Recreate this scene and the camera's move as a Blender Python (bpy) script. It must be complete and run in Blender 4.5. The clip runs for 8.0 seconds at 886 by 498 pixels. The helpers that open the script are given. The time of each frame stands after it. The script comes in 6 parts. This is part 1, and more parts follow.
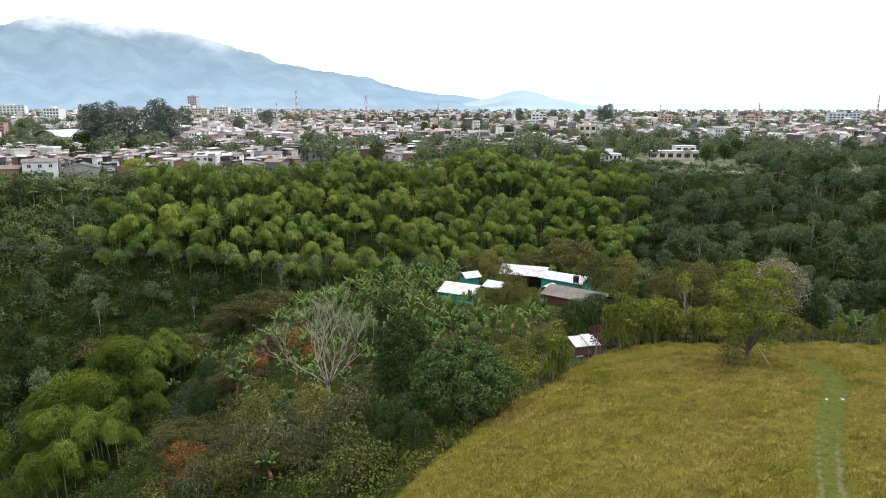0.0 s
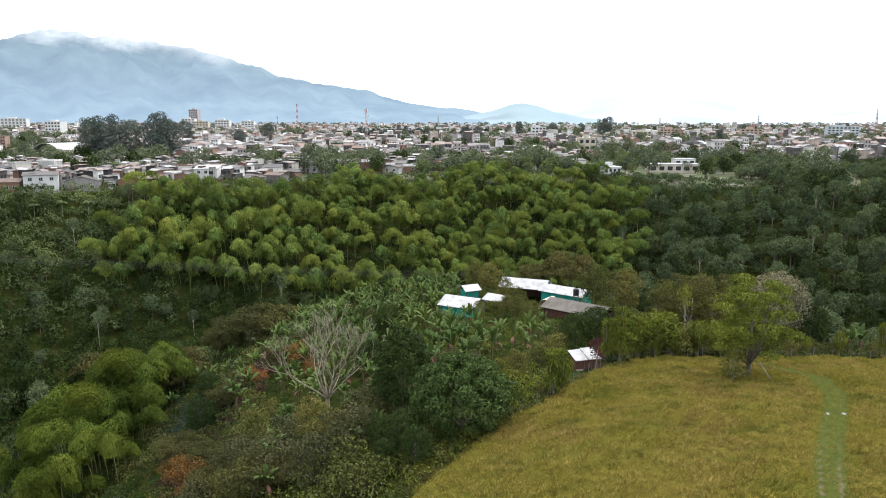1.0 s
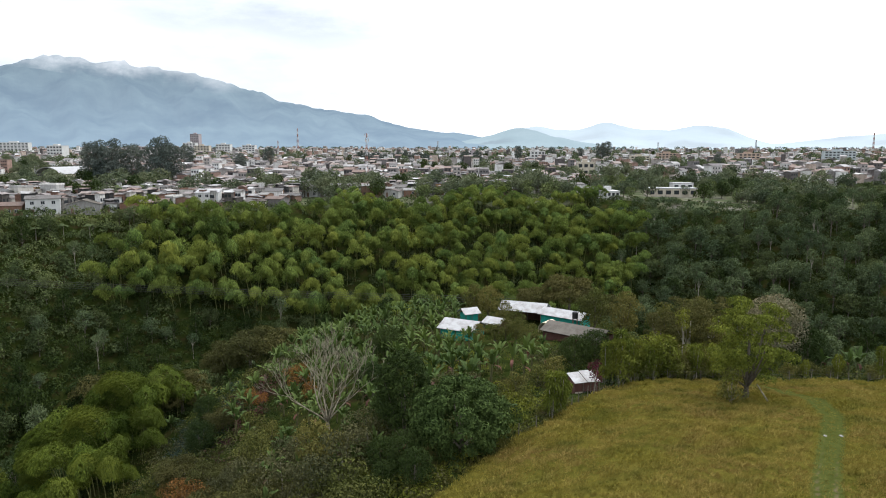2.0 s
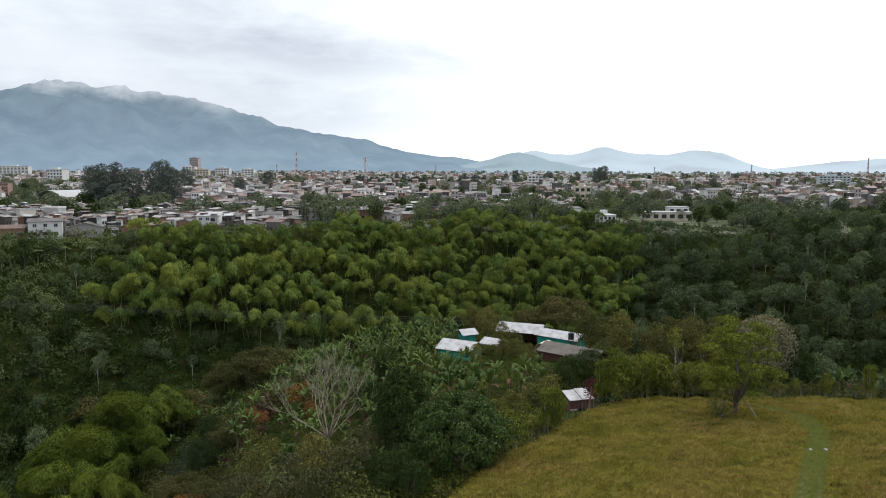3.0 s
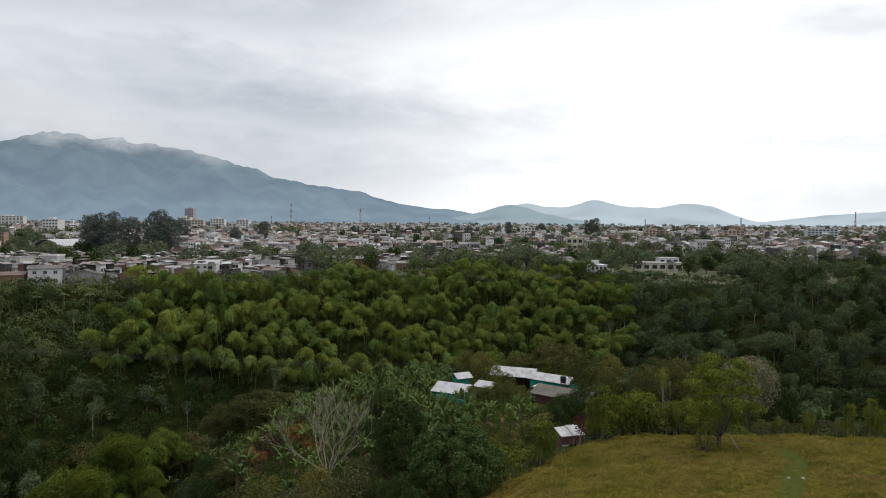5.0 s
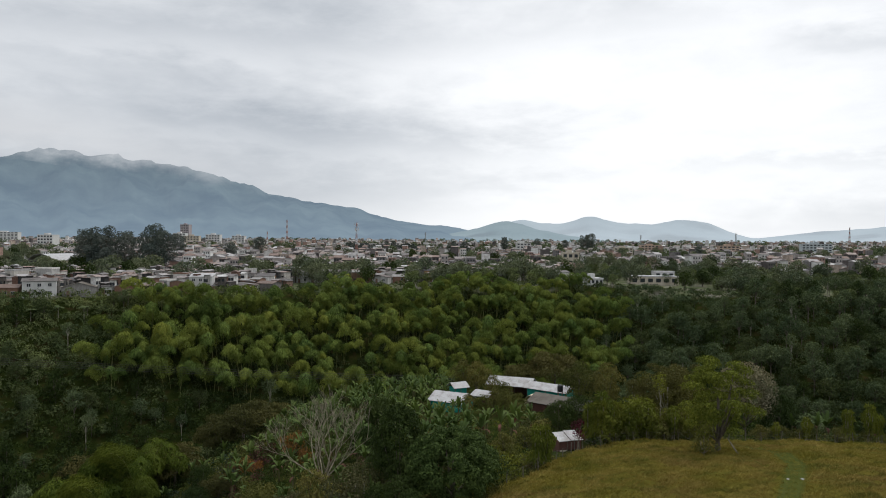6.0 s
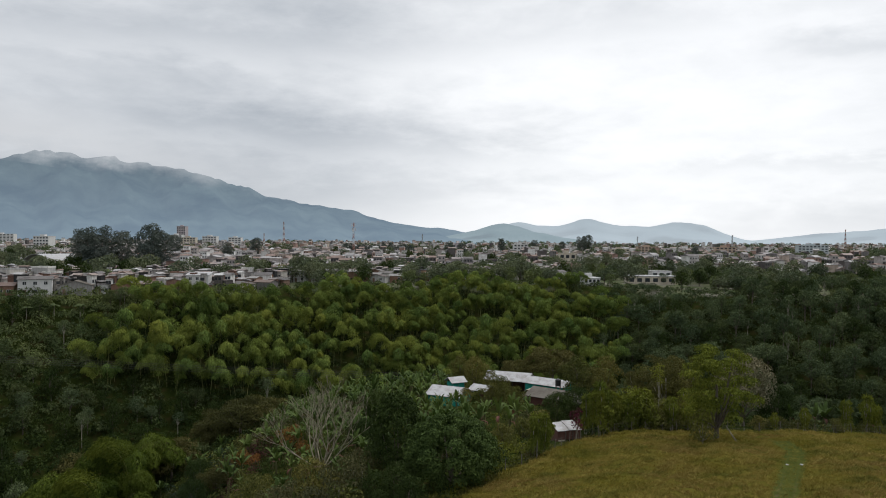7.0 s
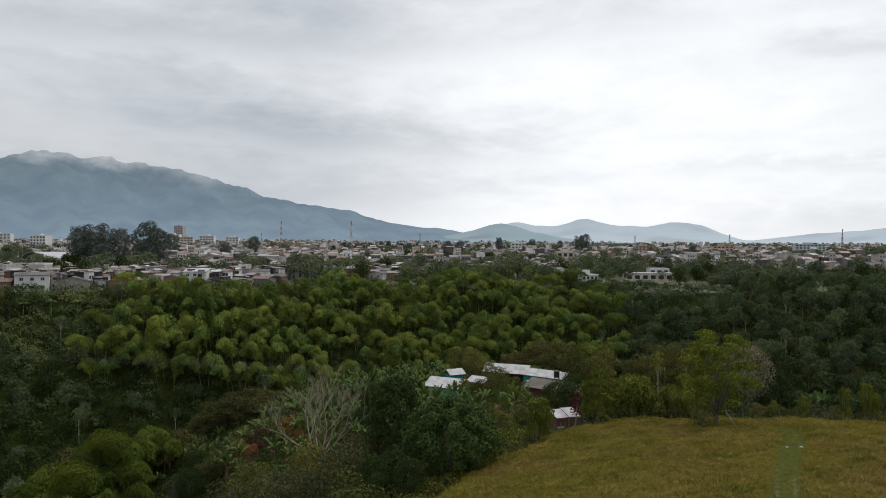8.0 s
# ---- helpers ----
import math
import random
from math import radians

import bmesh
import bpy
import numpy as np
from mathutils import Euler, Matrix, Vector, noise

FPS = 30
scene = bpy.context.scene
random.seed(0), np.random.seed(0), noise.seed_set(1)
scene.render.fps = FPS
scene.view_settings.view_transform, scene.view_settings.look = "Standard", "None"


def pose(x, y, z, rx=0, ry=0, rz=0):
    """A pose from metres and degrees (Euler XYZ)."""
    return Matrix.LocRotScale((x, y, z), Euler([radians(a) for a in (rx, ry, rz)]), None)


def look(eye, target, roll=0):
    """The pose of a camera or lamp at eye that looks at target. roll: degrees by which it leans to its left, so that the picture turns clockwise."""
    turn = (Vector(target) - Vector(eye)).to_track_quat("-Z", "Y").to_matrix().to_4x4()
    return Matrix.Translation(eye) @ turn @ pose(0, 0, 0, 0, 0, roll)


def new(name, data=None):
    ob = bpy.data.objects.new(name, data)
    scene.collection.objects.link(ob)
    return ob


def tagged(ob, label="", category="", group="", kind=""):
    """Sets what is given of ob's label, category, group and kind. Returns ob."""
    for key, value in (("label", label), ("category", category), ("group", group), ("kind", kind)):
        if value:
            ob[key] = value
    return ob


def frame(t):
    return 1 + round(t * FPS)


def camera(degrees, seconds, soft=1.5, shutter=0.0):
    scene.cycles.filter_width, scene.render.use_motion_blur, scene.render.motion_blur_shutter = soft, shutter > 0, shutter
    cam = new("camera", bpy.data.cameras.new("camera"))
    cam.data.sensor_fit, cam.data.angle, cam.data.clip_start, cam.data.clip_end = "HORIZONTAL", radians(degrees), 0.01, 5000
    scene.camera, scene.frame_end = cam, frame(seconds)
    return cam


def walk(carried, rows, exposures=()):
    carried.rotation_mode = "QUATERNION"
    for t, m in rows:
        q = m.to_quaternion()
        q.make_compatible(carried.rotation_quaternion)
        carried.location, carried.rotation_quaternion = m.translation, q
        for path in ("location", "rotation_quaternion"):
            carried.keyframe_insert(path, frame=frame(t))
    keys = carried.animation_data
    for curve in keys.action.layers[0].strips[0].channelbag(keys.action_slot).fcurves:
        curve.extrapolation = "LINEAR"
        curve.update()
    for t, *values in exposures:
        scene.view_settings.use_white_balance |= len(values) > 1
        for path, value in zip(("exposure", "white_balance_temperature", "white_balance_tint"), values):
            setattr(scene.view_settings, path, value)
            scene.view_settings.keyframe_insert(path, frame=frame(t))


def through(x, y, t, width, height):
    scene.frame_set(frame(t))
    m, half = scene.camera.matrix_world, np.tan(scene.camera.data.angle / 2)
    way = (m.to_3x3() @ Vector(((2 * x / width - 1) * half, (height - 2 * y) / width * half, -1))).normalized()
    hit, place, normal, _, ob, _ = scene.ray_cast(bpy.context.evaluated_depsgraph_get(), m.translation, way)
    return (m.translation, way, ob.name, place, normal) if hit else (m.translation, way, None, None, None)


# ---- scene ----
cam = camera(65.24, 8.0, soft=1.0)
PATH = [
    (0, (0.000, 0.000, 26.000), (0.000, 98.079, 6.491), 0.00),
    (0.5, (0.012, -0.049, 26.067), (-0.002, 98.144, 7.144), 0.01),
    (1, (0.056, 0.020, 26.103), (0.028, 98.437, 8.379), -0.01),
    (1.5, (0.048, -0.171, 26.154), (0.014, 98.533, 10.104), 0.01),
    (3, (-0.052, -3.505, 26.170), (0.299, 95.895, 15.230), 0.12),
    (3.5, (-0.162, -5.335, 26.123), (0.364, 94.246, 16.991), 0.21),
    (4, (-0.267, -6.904, 26.084), (0.401, 92.828, 18.795), 0.30),
    (4.5, (-0.407, -7.811, 25.967), (0.510, 92.038, 20.558), 0.36),
    (5, (-0.539, -8.174, 25.314), (0.777, 91.756, 21.834), 0.36),
    (6.5, (-0.744, -8.145, 22.957), (1.397, 91.830, 22.236), 0.32),
    (7, (-0.822, -8.000, 22.114), (1.540, 91.970, 21.419), 0.32),
    (7.5, (-0.860, -7.865, 21.229), (1.666, 92.101, 20.556), 0.33),
    (8, (-0.936, -7.795, 20.402), (1.765, 92.166, 19.766), 0.28),
]
walk(cam, [(t, look(eye, target, roll)) for t, eye, target, roll in PATH],
     exposures=[(t, e, k, 10) for t, e, k in ((0, 0.85, 6120), (1, 0.8, 6120), (1.5, 0.6, 6120), (3, 0.04, 6120), (3.5, -0.05, 6150), (5, -0.3, 6260), (6.5, -0.42, 6280), (8, -0.45, 6280))])

# ---------------------------------------------------------------- light
SUN_UP, SUN_TURN = radians(58), radians(65)
world = bpy.data.worlds.new("overcast_sky")
scene.world = world
world.use_nodes = True
wn, wl = world.node_tree.nodes, world.node_tree.links
wn.clear()


def wnode(kind, **values):
    n = wn.new(kind)
    for key, value in values.items():
        n.inputs[key.replace("_", " ")].default_value = value
    return n


sky = wn.new("ShaderNodeTexSky")
sky.sky_type, sky.sun_disc, sky.sun_elevation, sky.sun_rotation = "NISHITA", False, SUN_UP, SUN_TURN
coord = wn.new("ShaderNodeTexCoord")


def wmath(how, a, b=0.0, c0=0.0):
    n = wn.new("ShaderNodeMath")
    n.operation = how
    for k, val in enumerate((a, b, c0)):
        if isinstance(val, (int, float)):
            n.inputs[k].default_value = val
        else:
            wl.new(val, n.inputs[k])
    return n.outputs["Value"]


def wstep(v, lo, hi):
    """A soft step from 0 at lo to 1 at hi."""
    n = wnode("ShaderNodeMapRange", From_Min=lo, From_Max=hi)
    n.interpolation_type = "SMOOTHSTEP"
    wl.new(v, n.inputs["Value"])
    return n.outputs["Result"]


def wnoise(scale, detail, rough, stretch):
    mp = wn.new("ShaderNodeMapping")
    mp.inputs["Scale"].default_value = stretch
    wl.new(coord.outputs["Generated"], mp.inputs["Vector"])
    n = wnode("ShaderNodeTexNoise", Scale=scale, Detail=detail, Roughness=rough, Distortion=0.2)
    wl.new(mp.outputs["Vector"], n.inputs["Vector"])
    return n.outputs["Fac"]


# bearing (from +y, clockwise) and height over the horizon, in degrees, both frayed by noise
axes = wn.new("ShaderNodeSeparateXYZ")
wl.new(coord.outputs["Generated"], axes.inputs["Vector"])
billow = wnoise(5.0, 8.0, 0.6, (1.0, 1.0, 3.2))
fine = wnoise(13.0, 6.0, 0.6, (1.0, 1.0, 3.0))
height = wmath("MULTIPLY", wmath("ARCSINE", axes.outputs["Z"]), 57.3)
bearing = wmath("MULTIPLY", wmath("ARCTAN2", axes.outputs["X"], axes.outputs["Y"]), 57.3)
frayed = wmath("ADD", height, wmath("ADD", wmath("MULTIPLY", wmath("SUBTRACT", billow, 0.5), 6.0), wmath("MULTIPLY", wmath("SUBTRACT", fine, 0.5), 2.2)))
swept = wmath("ADD", bearing, wmath("MULTIPLY", wmath("SUBTRACT", billow, 0.5), 26.0))


def cloud_bank(left, right, soft, base, tilt, firm, fade, amount):
    """A grey cloud bank: a fairly firm base at a height that tilts with the bearing, thinning out upwards."""
    h = wmath("SUBTRACT", frayed, wmath("MULTIPLY", bearing, tilt))
    body = wmath("MULTIPLY", wstep(h, base - firm, base + firm), wmath("SUBTRACT", 1.0, wstep(h, base + firm, base + fade)))
    ends = wmath("MULTIPLY", wstep(swept, left - soft, left + soft), wmath("SUBTRACT", 1.0, wstep(swept, right - soft, right + soft)))
    return wmath("MULTIPLY", wmath("MULTIPLY", body, ends), amount)


shade = 0.0
for row in ((-26, 10, 9, 7.4, -0.06, 0.9, 6.0, 0.21), (-60, 7, 8, 2.8, 0.0, 1.6, 9.0, 0.21), (-70, 26, 12, 15.6, 0.03, 1.2, 8.0, 0.17),
            (25, 60, 5, 12.6, 0.02, 0.8, 3.2, 0.22), (20, 60, 5, 5.4, 0.0, 0.5, 1.6, 0.12), (22, 70, 7, 0.5, 0.0, 0.8, 4.0, 0.16), (-90, -14, 8, 11.5, 0.0, 1.2, 3.4, 0.06)):
    shade = wmath("ADD", cloud_bank(*row), shade)
mottle = wmath("ADD", wmath("MULTIPLY", wmath("SUBTRACT", billow, 0.5), 0.34), wmath("MULTIPLY", wmath("SUBTRACT", fine, 0.5), 0.26))
# the cloud thins and brightens towards the east, low over the plain
glow_dir = wn.new("ShaderNodeVectorMath")
glow_dir.operation = "DOT_PRODUCT"
glow_dir.inputs[1].default_value = Vector((0.30, 0.94, 0.10)).normalized()
wl.new(coord.outputs["Generated"], glow_dir.inputs[0])
glow = wmath("MULTIPLY", wstep(glow_dir.outputs["Value"], 0.87, 0.997), 0.40)
level = wmath("ADD", wmath("SUBTRACT", wmath("ADD", 1.08, mottle), shade), glow)
tone = wn.new("ShaderNodeValToRGB")
tone.color_ramp.elements[0].position, tone.color_ramp.elements[0].color = 0.36, (0.66, 0.70, 0.745, 1)
tone.color_ramp.elements[1].position, tone.color_ramp.elements[1].color = 0.76, (1.52, 1.51, 1.49, 1)
wl.new(wmath("MULTIPLY", level, 0.5), tone.inputs["Fac"])
# an overcast sky is brightest overhead
zenith = wnode("ShaderNodeMapRange", From_Min=0.38, From_Max=0.95, To_Min=1.0, To_Max=1.7)
wl.new(axes.outputs["Z"], zenith.inputs["Value"])
b_cloud = wn.new("ShaderNodeBackground")
wl.new(zenith.outputs["Result"], b_cloud.inputs["Strength"])
wl.new(tone.outputs["Color"], b_cloud.inputs["Color"])
b_sky = wnode("ShaderNodeBackground", Strength=0.05)
wl.new(sky.outputs["Color"], b_sky.inputs["Color"])
both = wn.new("ShaderNodeMixShader")
both.inputs["Fac"].default_value = 0.9
wl.new(b_sky.outputs["Background"], both.inputs[1])
wl.new(b_cloud.outputs["Background"], both.inputs[2])
out = wn.new("ShaderNodeOutputWorld")
wl.new(both.outputs["Shader"], out.inputs["Surface"])

sun_data = bpy.data.lights.new("sun", "SUN")
sun_data.energy, sun_data.angle, sun_data.color = 2.5, radians(11), (1.0, 0.95, 0.87)
sun = new("sun", sun_data)
sun.matrix_world = look((math.sin(SUN_TURN) * math.cos(SUN_UP) * 100, math.cos(SUN_TURN) * math.cos(SUN_UP) * 100, math.sin(SUN_UP) * 100), (0, 0, 0))


# ---------------------------------------------------------------- materials
class Mat:
    """A small builder of node materials."""

    def __init__(self, name):
        self.m = bpy.data.materials.new(name)
        self.m.use_nodes = True
        self.n, self.l = self.m.node_tree.nodes, self.m.node_tree.links
        self.bsdf = self.n["Principled BSDF"]
        self.tc = self.n.new("ShaderNodeTexCoord")
        self.oi = None

    def noise(self, scale, detail=4.0, rough=0.55, space="Object", stretch=None):
        t = self.n.new("ShaderNodeTexNoise")
        t.inputs["Scale"].default_value, t.inputs["Detail"].default_value, t.inputs["Roughness"].default_value = scale, detail, rough
        src = self.tc.outputs[space]
        if stretch:
            mp = self.n.new("ShaderNodeMapping")
            mp.inputs["Scale"].default_value = stretch
            self.l.new(src, mp.inputs["Vector"])
            src = mp.outputs["Vector"]
        self.l.new(src, t.inputs["Vector"])
        return t.outputs["Fac"]

    def world_noise(self, scale, detail=3.0, stretch=(1, 1, 1)):
        g = self.n.new("ShaderNodeNewGeometry")
        mp = self.n.new("ShaderNodeMapping")
        mp.inputs["Scale"].default_value = stretch
        t = self.n.new("ShaderNodeTexNoise")
        t.inputs["Scale"].default_value, t.inputs["Detail"].default_value = scale, detail
        self.l.new(g.outputs["Position"], mp.inputs["Vector"])
        self.l.new(mp.outputs["Vector"], t.inputs["Vector"])
        return t.outputs["Fac"]

    def ramp(self, fac, *stops):
        r = self.n.new("ShaderNodeValToRGB")
        els = r.color_ramp.elements
        while len(els) < len(stops):
            els.new(0.5)
        for e, (pos, col) in zip(els, stops):
            e.position, e.color = pos, (*col, 1)
        self.l.new(fac, r.inputs["Fac"])
        return r.outputs["Color"]

    def mix(self, fac, a, b, how="MIX"):
        x = self.n.new("ShaderNodeMix")
        x.data_type, x.blend_type = "RGBA", how
        for key, val in (("Factor", fac), ("A", a), ("B", b)):
            if isinstance(val, (int, float)):
                x.inputs[key].default_value = val
            elif isinstance(val, tuple):
                x.inputs[key].default_value = (*val, 1)
            else:
                self.l.new(val, x.inputs[key])
        return x.outputs["Result"]

    def math(self, how, a, b=0.0):
        x = self.n.new("ShaderNodeMath")
        x.operation = how
        for k, val in enumerate((a, b)):
            if isinstance(val, (int, float)):
                x.inputs[k].default_value = val
            else:
                self.l.new(val, x.inputs[k])
        return x.outputs["Value"]

    def random(self):
        self.oi = self.oi or self.n.new("ShaderNodeObjectInfo")
        return self.oi.outputs["Random"]

    def island(self):
        return self.n.new("ShaderNodeNewGeometry").outputs["Random Per Island"]

    def attr(self, name):
        a = self.n.new("ShaderNodeAttribute")
        a.attribute_name = name
        return a

    def bump(self, fac, strength=0.3, distance=0.05):
        b = self.n.new("ShaderNodeBump")
        b.inputs["Strength"].default_value, b.inputs["Distance"].default_value = strength, distance
        self.l.new(fac, b.inputs["Height"])
        self.l.new(b.outputs["Normal"], self.bsdf.inputs["Normal"])

    def done(self, color, rough=0.8, metal=0.0, spec=0.3):
        if isinstance(color, tuple):
            self.bsdf.inputs["Base Color"].default_value = (*color, 1)
        else:
            self.l.new(color, self.bsdf.inputs["Base Color"])
        self.bsdf.inputs["Roughness"].default_value = rough
        self.bsdf.inputs["Metallic"].default_value = metal
        self.bsdf.inputs["Specular IOR Level"].default_value = spec
        return self.m


def scaled(c, k):
    return tuple(v * k for v in c)


def muted(c, k):
    """A leaf colour scaled, and a little greyer than the bare pigment."""
    return (c[0] * 1.16 * k, c[1] * 0.92 * k, (c[2] * 1.6 + 0.003) * k)


def leaf_mat(name, dark, light, alt=None, through=0.35, rough=0.55, spec=0.25):
    """Foliage: leaf to leaf, plant to plant and stand to stand variation, and light that comes through the blades."""
    m = Mat(name)
    dark, light, alt = muted(dark, 0.62), muted(light, 0.95), muted(alt or scaled(light, 0.7), 0.85)
    through *= 0.5
    col = m.mix(m.math("ADD", m.math("MULTIPLY", m.island(), 0.72), 0.14), dark, light)
    col = m.mix(m.math("MULTIPLY", m.random(), 0.6), col, alt)
    patch = m.ramp(m.world_noise(0.06), (0.38, (0.70, 0.74, 0.68)), (0.62, (1.22, 1.14, 1.0)))
    col = m.mix(1.0, col, patch, "MULTIPLY")
    m.done(col, max(rough, 0.6), 0.0, spec * 0.14)
    tr = m.n.new("ShaderNodeBsdfTranslucent")
    m.l.new(m.mix(1.0, col, (1.15, 1.2, 0.6), "MULTIPLY"), tr.inputs["Color"])
    mx = m.n.new("ShaderNodeMixShader")
    mx.inputs["Fac"].default_value = through
    m.l.new(m.bsdf.outputs["BSDF"], mx.inputs[1])
    m.l.new(tr.outputs["BSDF"], mx.inputs[2])
    m.l.new(mx.outputs["Shader"], m.n["Material Output"].inputs["Surface"])
    return m.m


LEAF_BAMBOO = leaf_mat("bamboo_leaf", (0.030, 0.080, 0.016), (0.142, 0.258, 0.036), (0.17, 0.225, 0.02), 0.3)
LEAF_BAMBOO_NEAR = leaf_mat("bamboo_leaf_fresh", (0.014, 0.044, 0.004), (0.086, 0.152, 0.012), (0.098, 0.142, 0.011), 0.3)
LEAF_FOREST = leaf_mat("forest_leaf", (0.032, 0.066, 0.024), (0.105, 0.178, 0.052), (0.085, 0.14, 0.042), 0.3)
LEAF_JUNGLE = leaf_mat("jungle_leaf", (0.022, 0.05, 0.015), (0.086, 0.142, 0.032), (0.072, 0.108, 0.027), 0.3)
LEAF_RIM = leaf_mat("creeper_leaf", (0.05, 0.10, 0.026), (0.15, 0.24, 0.06), (0.13, 0.18, 0.05), 0.35)
LEAF_MANGO = leaf_mat("mango_leaf", (0.016, 0.040, 0.007), (0.08, 0.148, 0.025), (0.06, 0.115, 0.018), 0.25)
# next two: distance haze put into the leaf colour, paler and greyer
LEAF_TOWN_HAZED = leaf_mat("hazed_town_leaf", (0.055, 0.098, 0.042), (0.14, 0.21, 0.078), (0.12, 0.17, 0.065), 0.3)
LEAF_GREAT_HAZED = leaf_mat("hazed_great_tree_leaf", (0.042, 0.072, 0.042), (0.12, 0.178, 0.10), (0.10, 0.15, 0.085), 0.25)
LEAF_CREEPER = leaf_mat("bank_creeper_leaf", (0.014, 0.036, 0.018), (0.05, 0.095, 0.05), (0.045, 0.08, 0.035), 0.2)
LEAF_RUSSET = leaf_mat("russet_leaf", (0.035, 0.025, 0.014), (0.10, 0.06, 0.032), (0.06, 0.045, 0.02), 0.2)
LEAF_DARK = leaf_mat("dark_leaf", (0.008, 0.022, 0.004), (0.043, 0.083, 0.011), (0.038, 0.07, 0.012), 0.25, 0.5, 0.3)
LEAF_BROWN = leaf_mat("brownish_leaf", (0.028, 0.042, 0.009), (0.096, 0.126, 0.025), (0.09, 0.102, 0.022), 0.3)
LEAF_YELLOW = leaf_mat("yellow_green_leaf", (0.046, 0.092, 0.010), (0.168, 0.24, 0.024), (0.155, 0.195, 0.018), 0.4)
LEAF_HEDGE = leaf_mat("hedge_leaf", (0.023, 0.046, 0.007), (0.128, 0.172, 0.027), (0.128, 0.142, 0.027), 0.3)
LEAF_ORANGE = leaf_mat("rusty_leaf", (0.10, 0.07, 0.015), (0.22, 0.13, 0.025), (0.12, 0.11, 0.02), 0.35)
LEAF_MAROON = leaf_mat("maroon_leaf", (0.05, 0.012, 0.016), (0.12, 0.03, 0.035), (0.07, 0.02, 0.02), 0.3)
LEAF_FLOWER = leaf_mat("pale_blossom", (0.09, 0.105, 0.045), (0.34, 0.38, 0.17), (0.16, 0.185, 0.07), 0.3, 0.8, 0.1)
LEAF_BANANA = leaf_mat("banana_leaf", (0.016, 0.048, 0.008), (0.088, 0.155, 0.03), (0.075, 0.14, 0.02), 0.3, 0.5, 0.3)
LEAF_GREY = leaf_mat("grey_green_leaf", (0.024, 0.04, 0.011), (0.10, 0.125, 0.036), (0.08, 0.10, 0.028), 0.3)
LEAF_DRY = leaf_mat("dry_banana_leaf", (0.06, 0.04, 0.02), (0.16, 0.11, 0.055), (0.12, 0.085, 0.04), 0.2, 0.8, 0.1)


def grass_mat():
    """Pasture grass: green where it grows thick, straw and reddish seed heads elsewhere, tussock shade painted in dark
    tufts.
    """
    m = Mat("grass_blade")
    straw = m.mix(m.island(), (0.205, 0.157, 0.036), (0.31, 0.245, 0.07))
    fresh = m.mix(m.island(), (0.148, 0.128, 0.020), (0.245, 0.210, 0.042))
    rusty = m.mix(m.island(), (0.19, 0.132, 0.040), (0.28, 0.20, 0.075))
    # dark olive tufts: greener grass, plus tussock shadow painted into the colour
    tussock_shade = m.mix(m.island(), (0.055, 0.068, 0.012), (0.13, 0.14, 0.03))
    col = m.mix(m.ramp(m.world_noise(0.22, 5), (0.38, (0, 0, 0)), (0.64, (1, 1, 1))), fresh, straw)
    col = m.mix(m.ramp(m.world_noise(0.10, 3), (0.50, (0, 0, 0)), (0.66, (0.75, 0.75, 0.75))), col, rusty)
    col = m.mix(m.ramp(m.world_noise(0.55, 6, (0.4, 1.0, 0.6)), (0.51, (0, 0, 0)), (0.68, (0.78, 0.78, 0.78))), col, tussock_shade)
    return m.done(col, 0.9, 0, 0.03)


GRASS_BLADE = grass_mat()


def bark_mat(name, dark, light):
    m = Mat(name)
    col = m.ramp(m.noise(3.0, 6, 0.65, "Object", (1, 1, 0.3)), (0.35, dark), (0.7, light))
    m.bump(m.noise(14, 3), 0.5, 0.03)
    return m.done(col, 0.9)


BARK = bark_mat("bark", (0.05, 0.04, 0.03), (0.16, 0.14, 0.11))
BARK_PALE = bark_mat("bleached_bark", (0.15, 0.135, 0.105), (0.36, 0.33, 0.27))
CULM = bark_mat("bamboo_culm", (0.09, 0.10, 0.03), (0.22, 0.22, 0.08))
STEM = bark_mat("banana_stem", (0.05, 0.055, 0.02), (0.12, 0.11, 0.045))
BARK_BLEACHED = bark_mat("bare_bleached_wood", (0.12, 0.103, 0.074), (0.30, 0.262, 0.19))
POST = bark_mat("weathered_wood", (0.08, 0.07, 0.055), (0.20, 0.18, 0.15))


def paint_mat(name, colors, rough=0.85, stain=0.5, scale=0.6):
    """Weathered plaster or paint: one of several tints per object, streaked by rain and patched."""
    m = Mat(name)
    stops = [(k / max(1, len(colors)), c) for k, c in enumerate(colors)]
    r = m.ramp(m.random(), *[(p, scaled(c, 0.92)) for p, c in stops])
    r.node.color_ramp.interpolation = "CONSTANT"
    streak = m.ramp(m.noise(scale, 6, 0.7, "Object", (2.2, 2.2, 0.5)), (0.32, (0.45, 0.42, 0.38)), (0.62, (1, 1, 1)))
    col = m.mix(stain, r, m.mix(1.0, r, streak, "MULTIPLY"))
    m.bump(m.noise(9, 3), 0.15, 0.02)
    return m.done(col, rough)


WALL = paint_mat("plaster", [(0.50, 0.48, 0.44), (0.72, 0.71, 0.69), (0.30, 0.28, 0.26), (0.24, 0.15, 0.11), (0.62, 0.60, 0.57), (0.18, 0.17, 0.165), (0.66, 0.65, 0.62), (0.44, 0.26, 0.15), (0.40, 0.40, 0.39)], 0.9, 0.75)
WALL_WHITE = paint_mat("white_render", [(0.58, 0.58, 0.57)], 0.85, 0.35, 0.25)
WALL_BRICK = paint_mat("bare_brick", [(0.24, 0.14, 0.10), (0.20, 0.13, 0.10)], 0.92, 0.7, 0.8)
WALL_CREAM = paint_mat("cream_render", [(0.48, 0.43, 0.35)], 0.85, 0.4, 0.25)
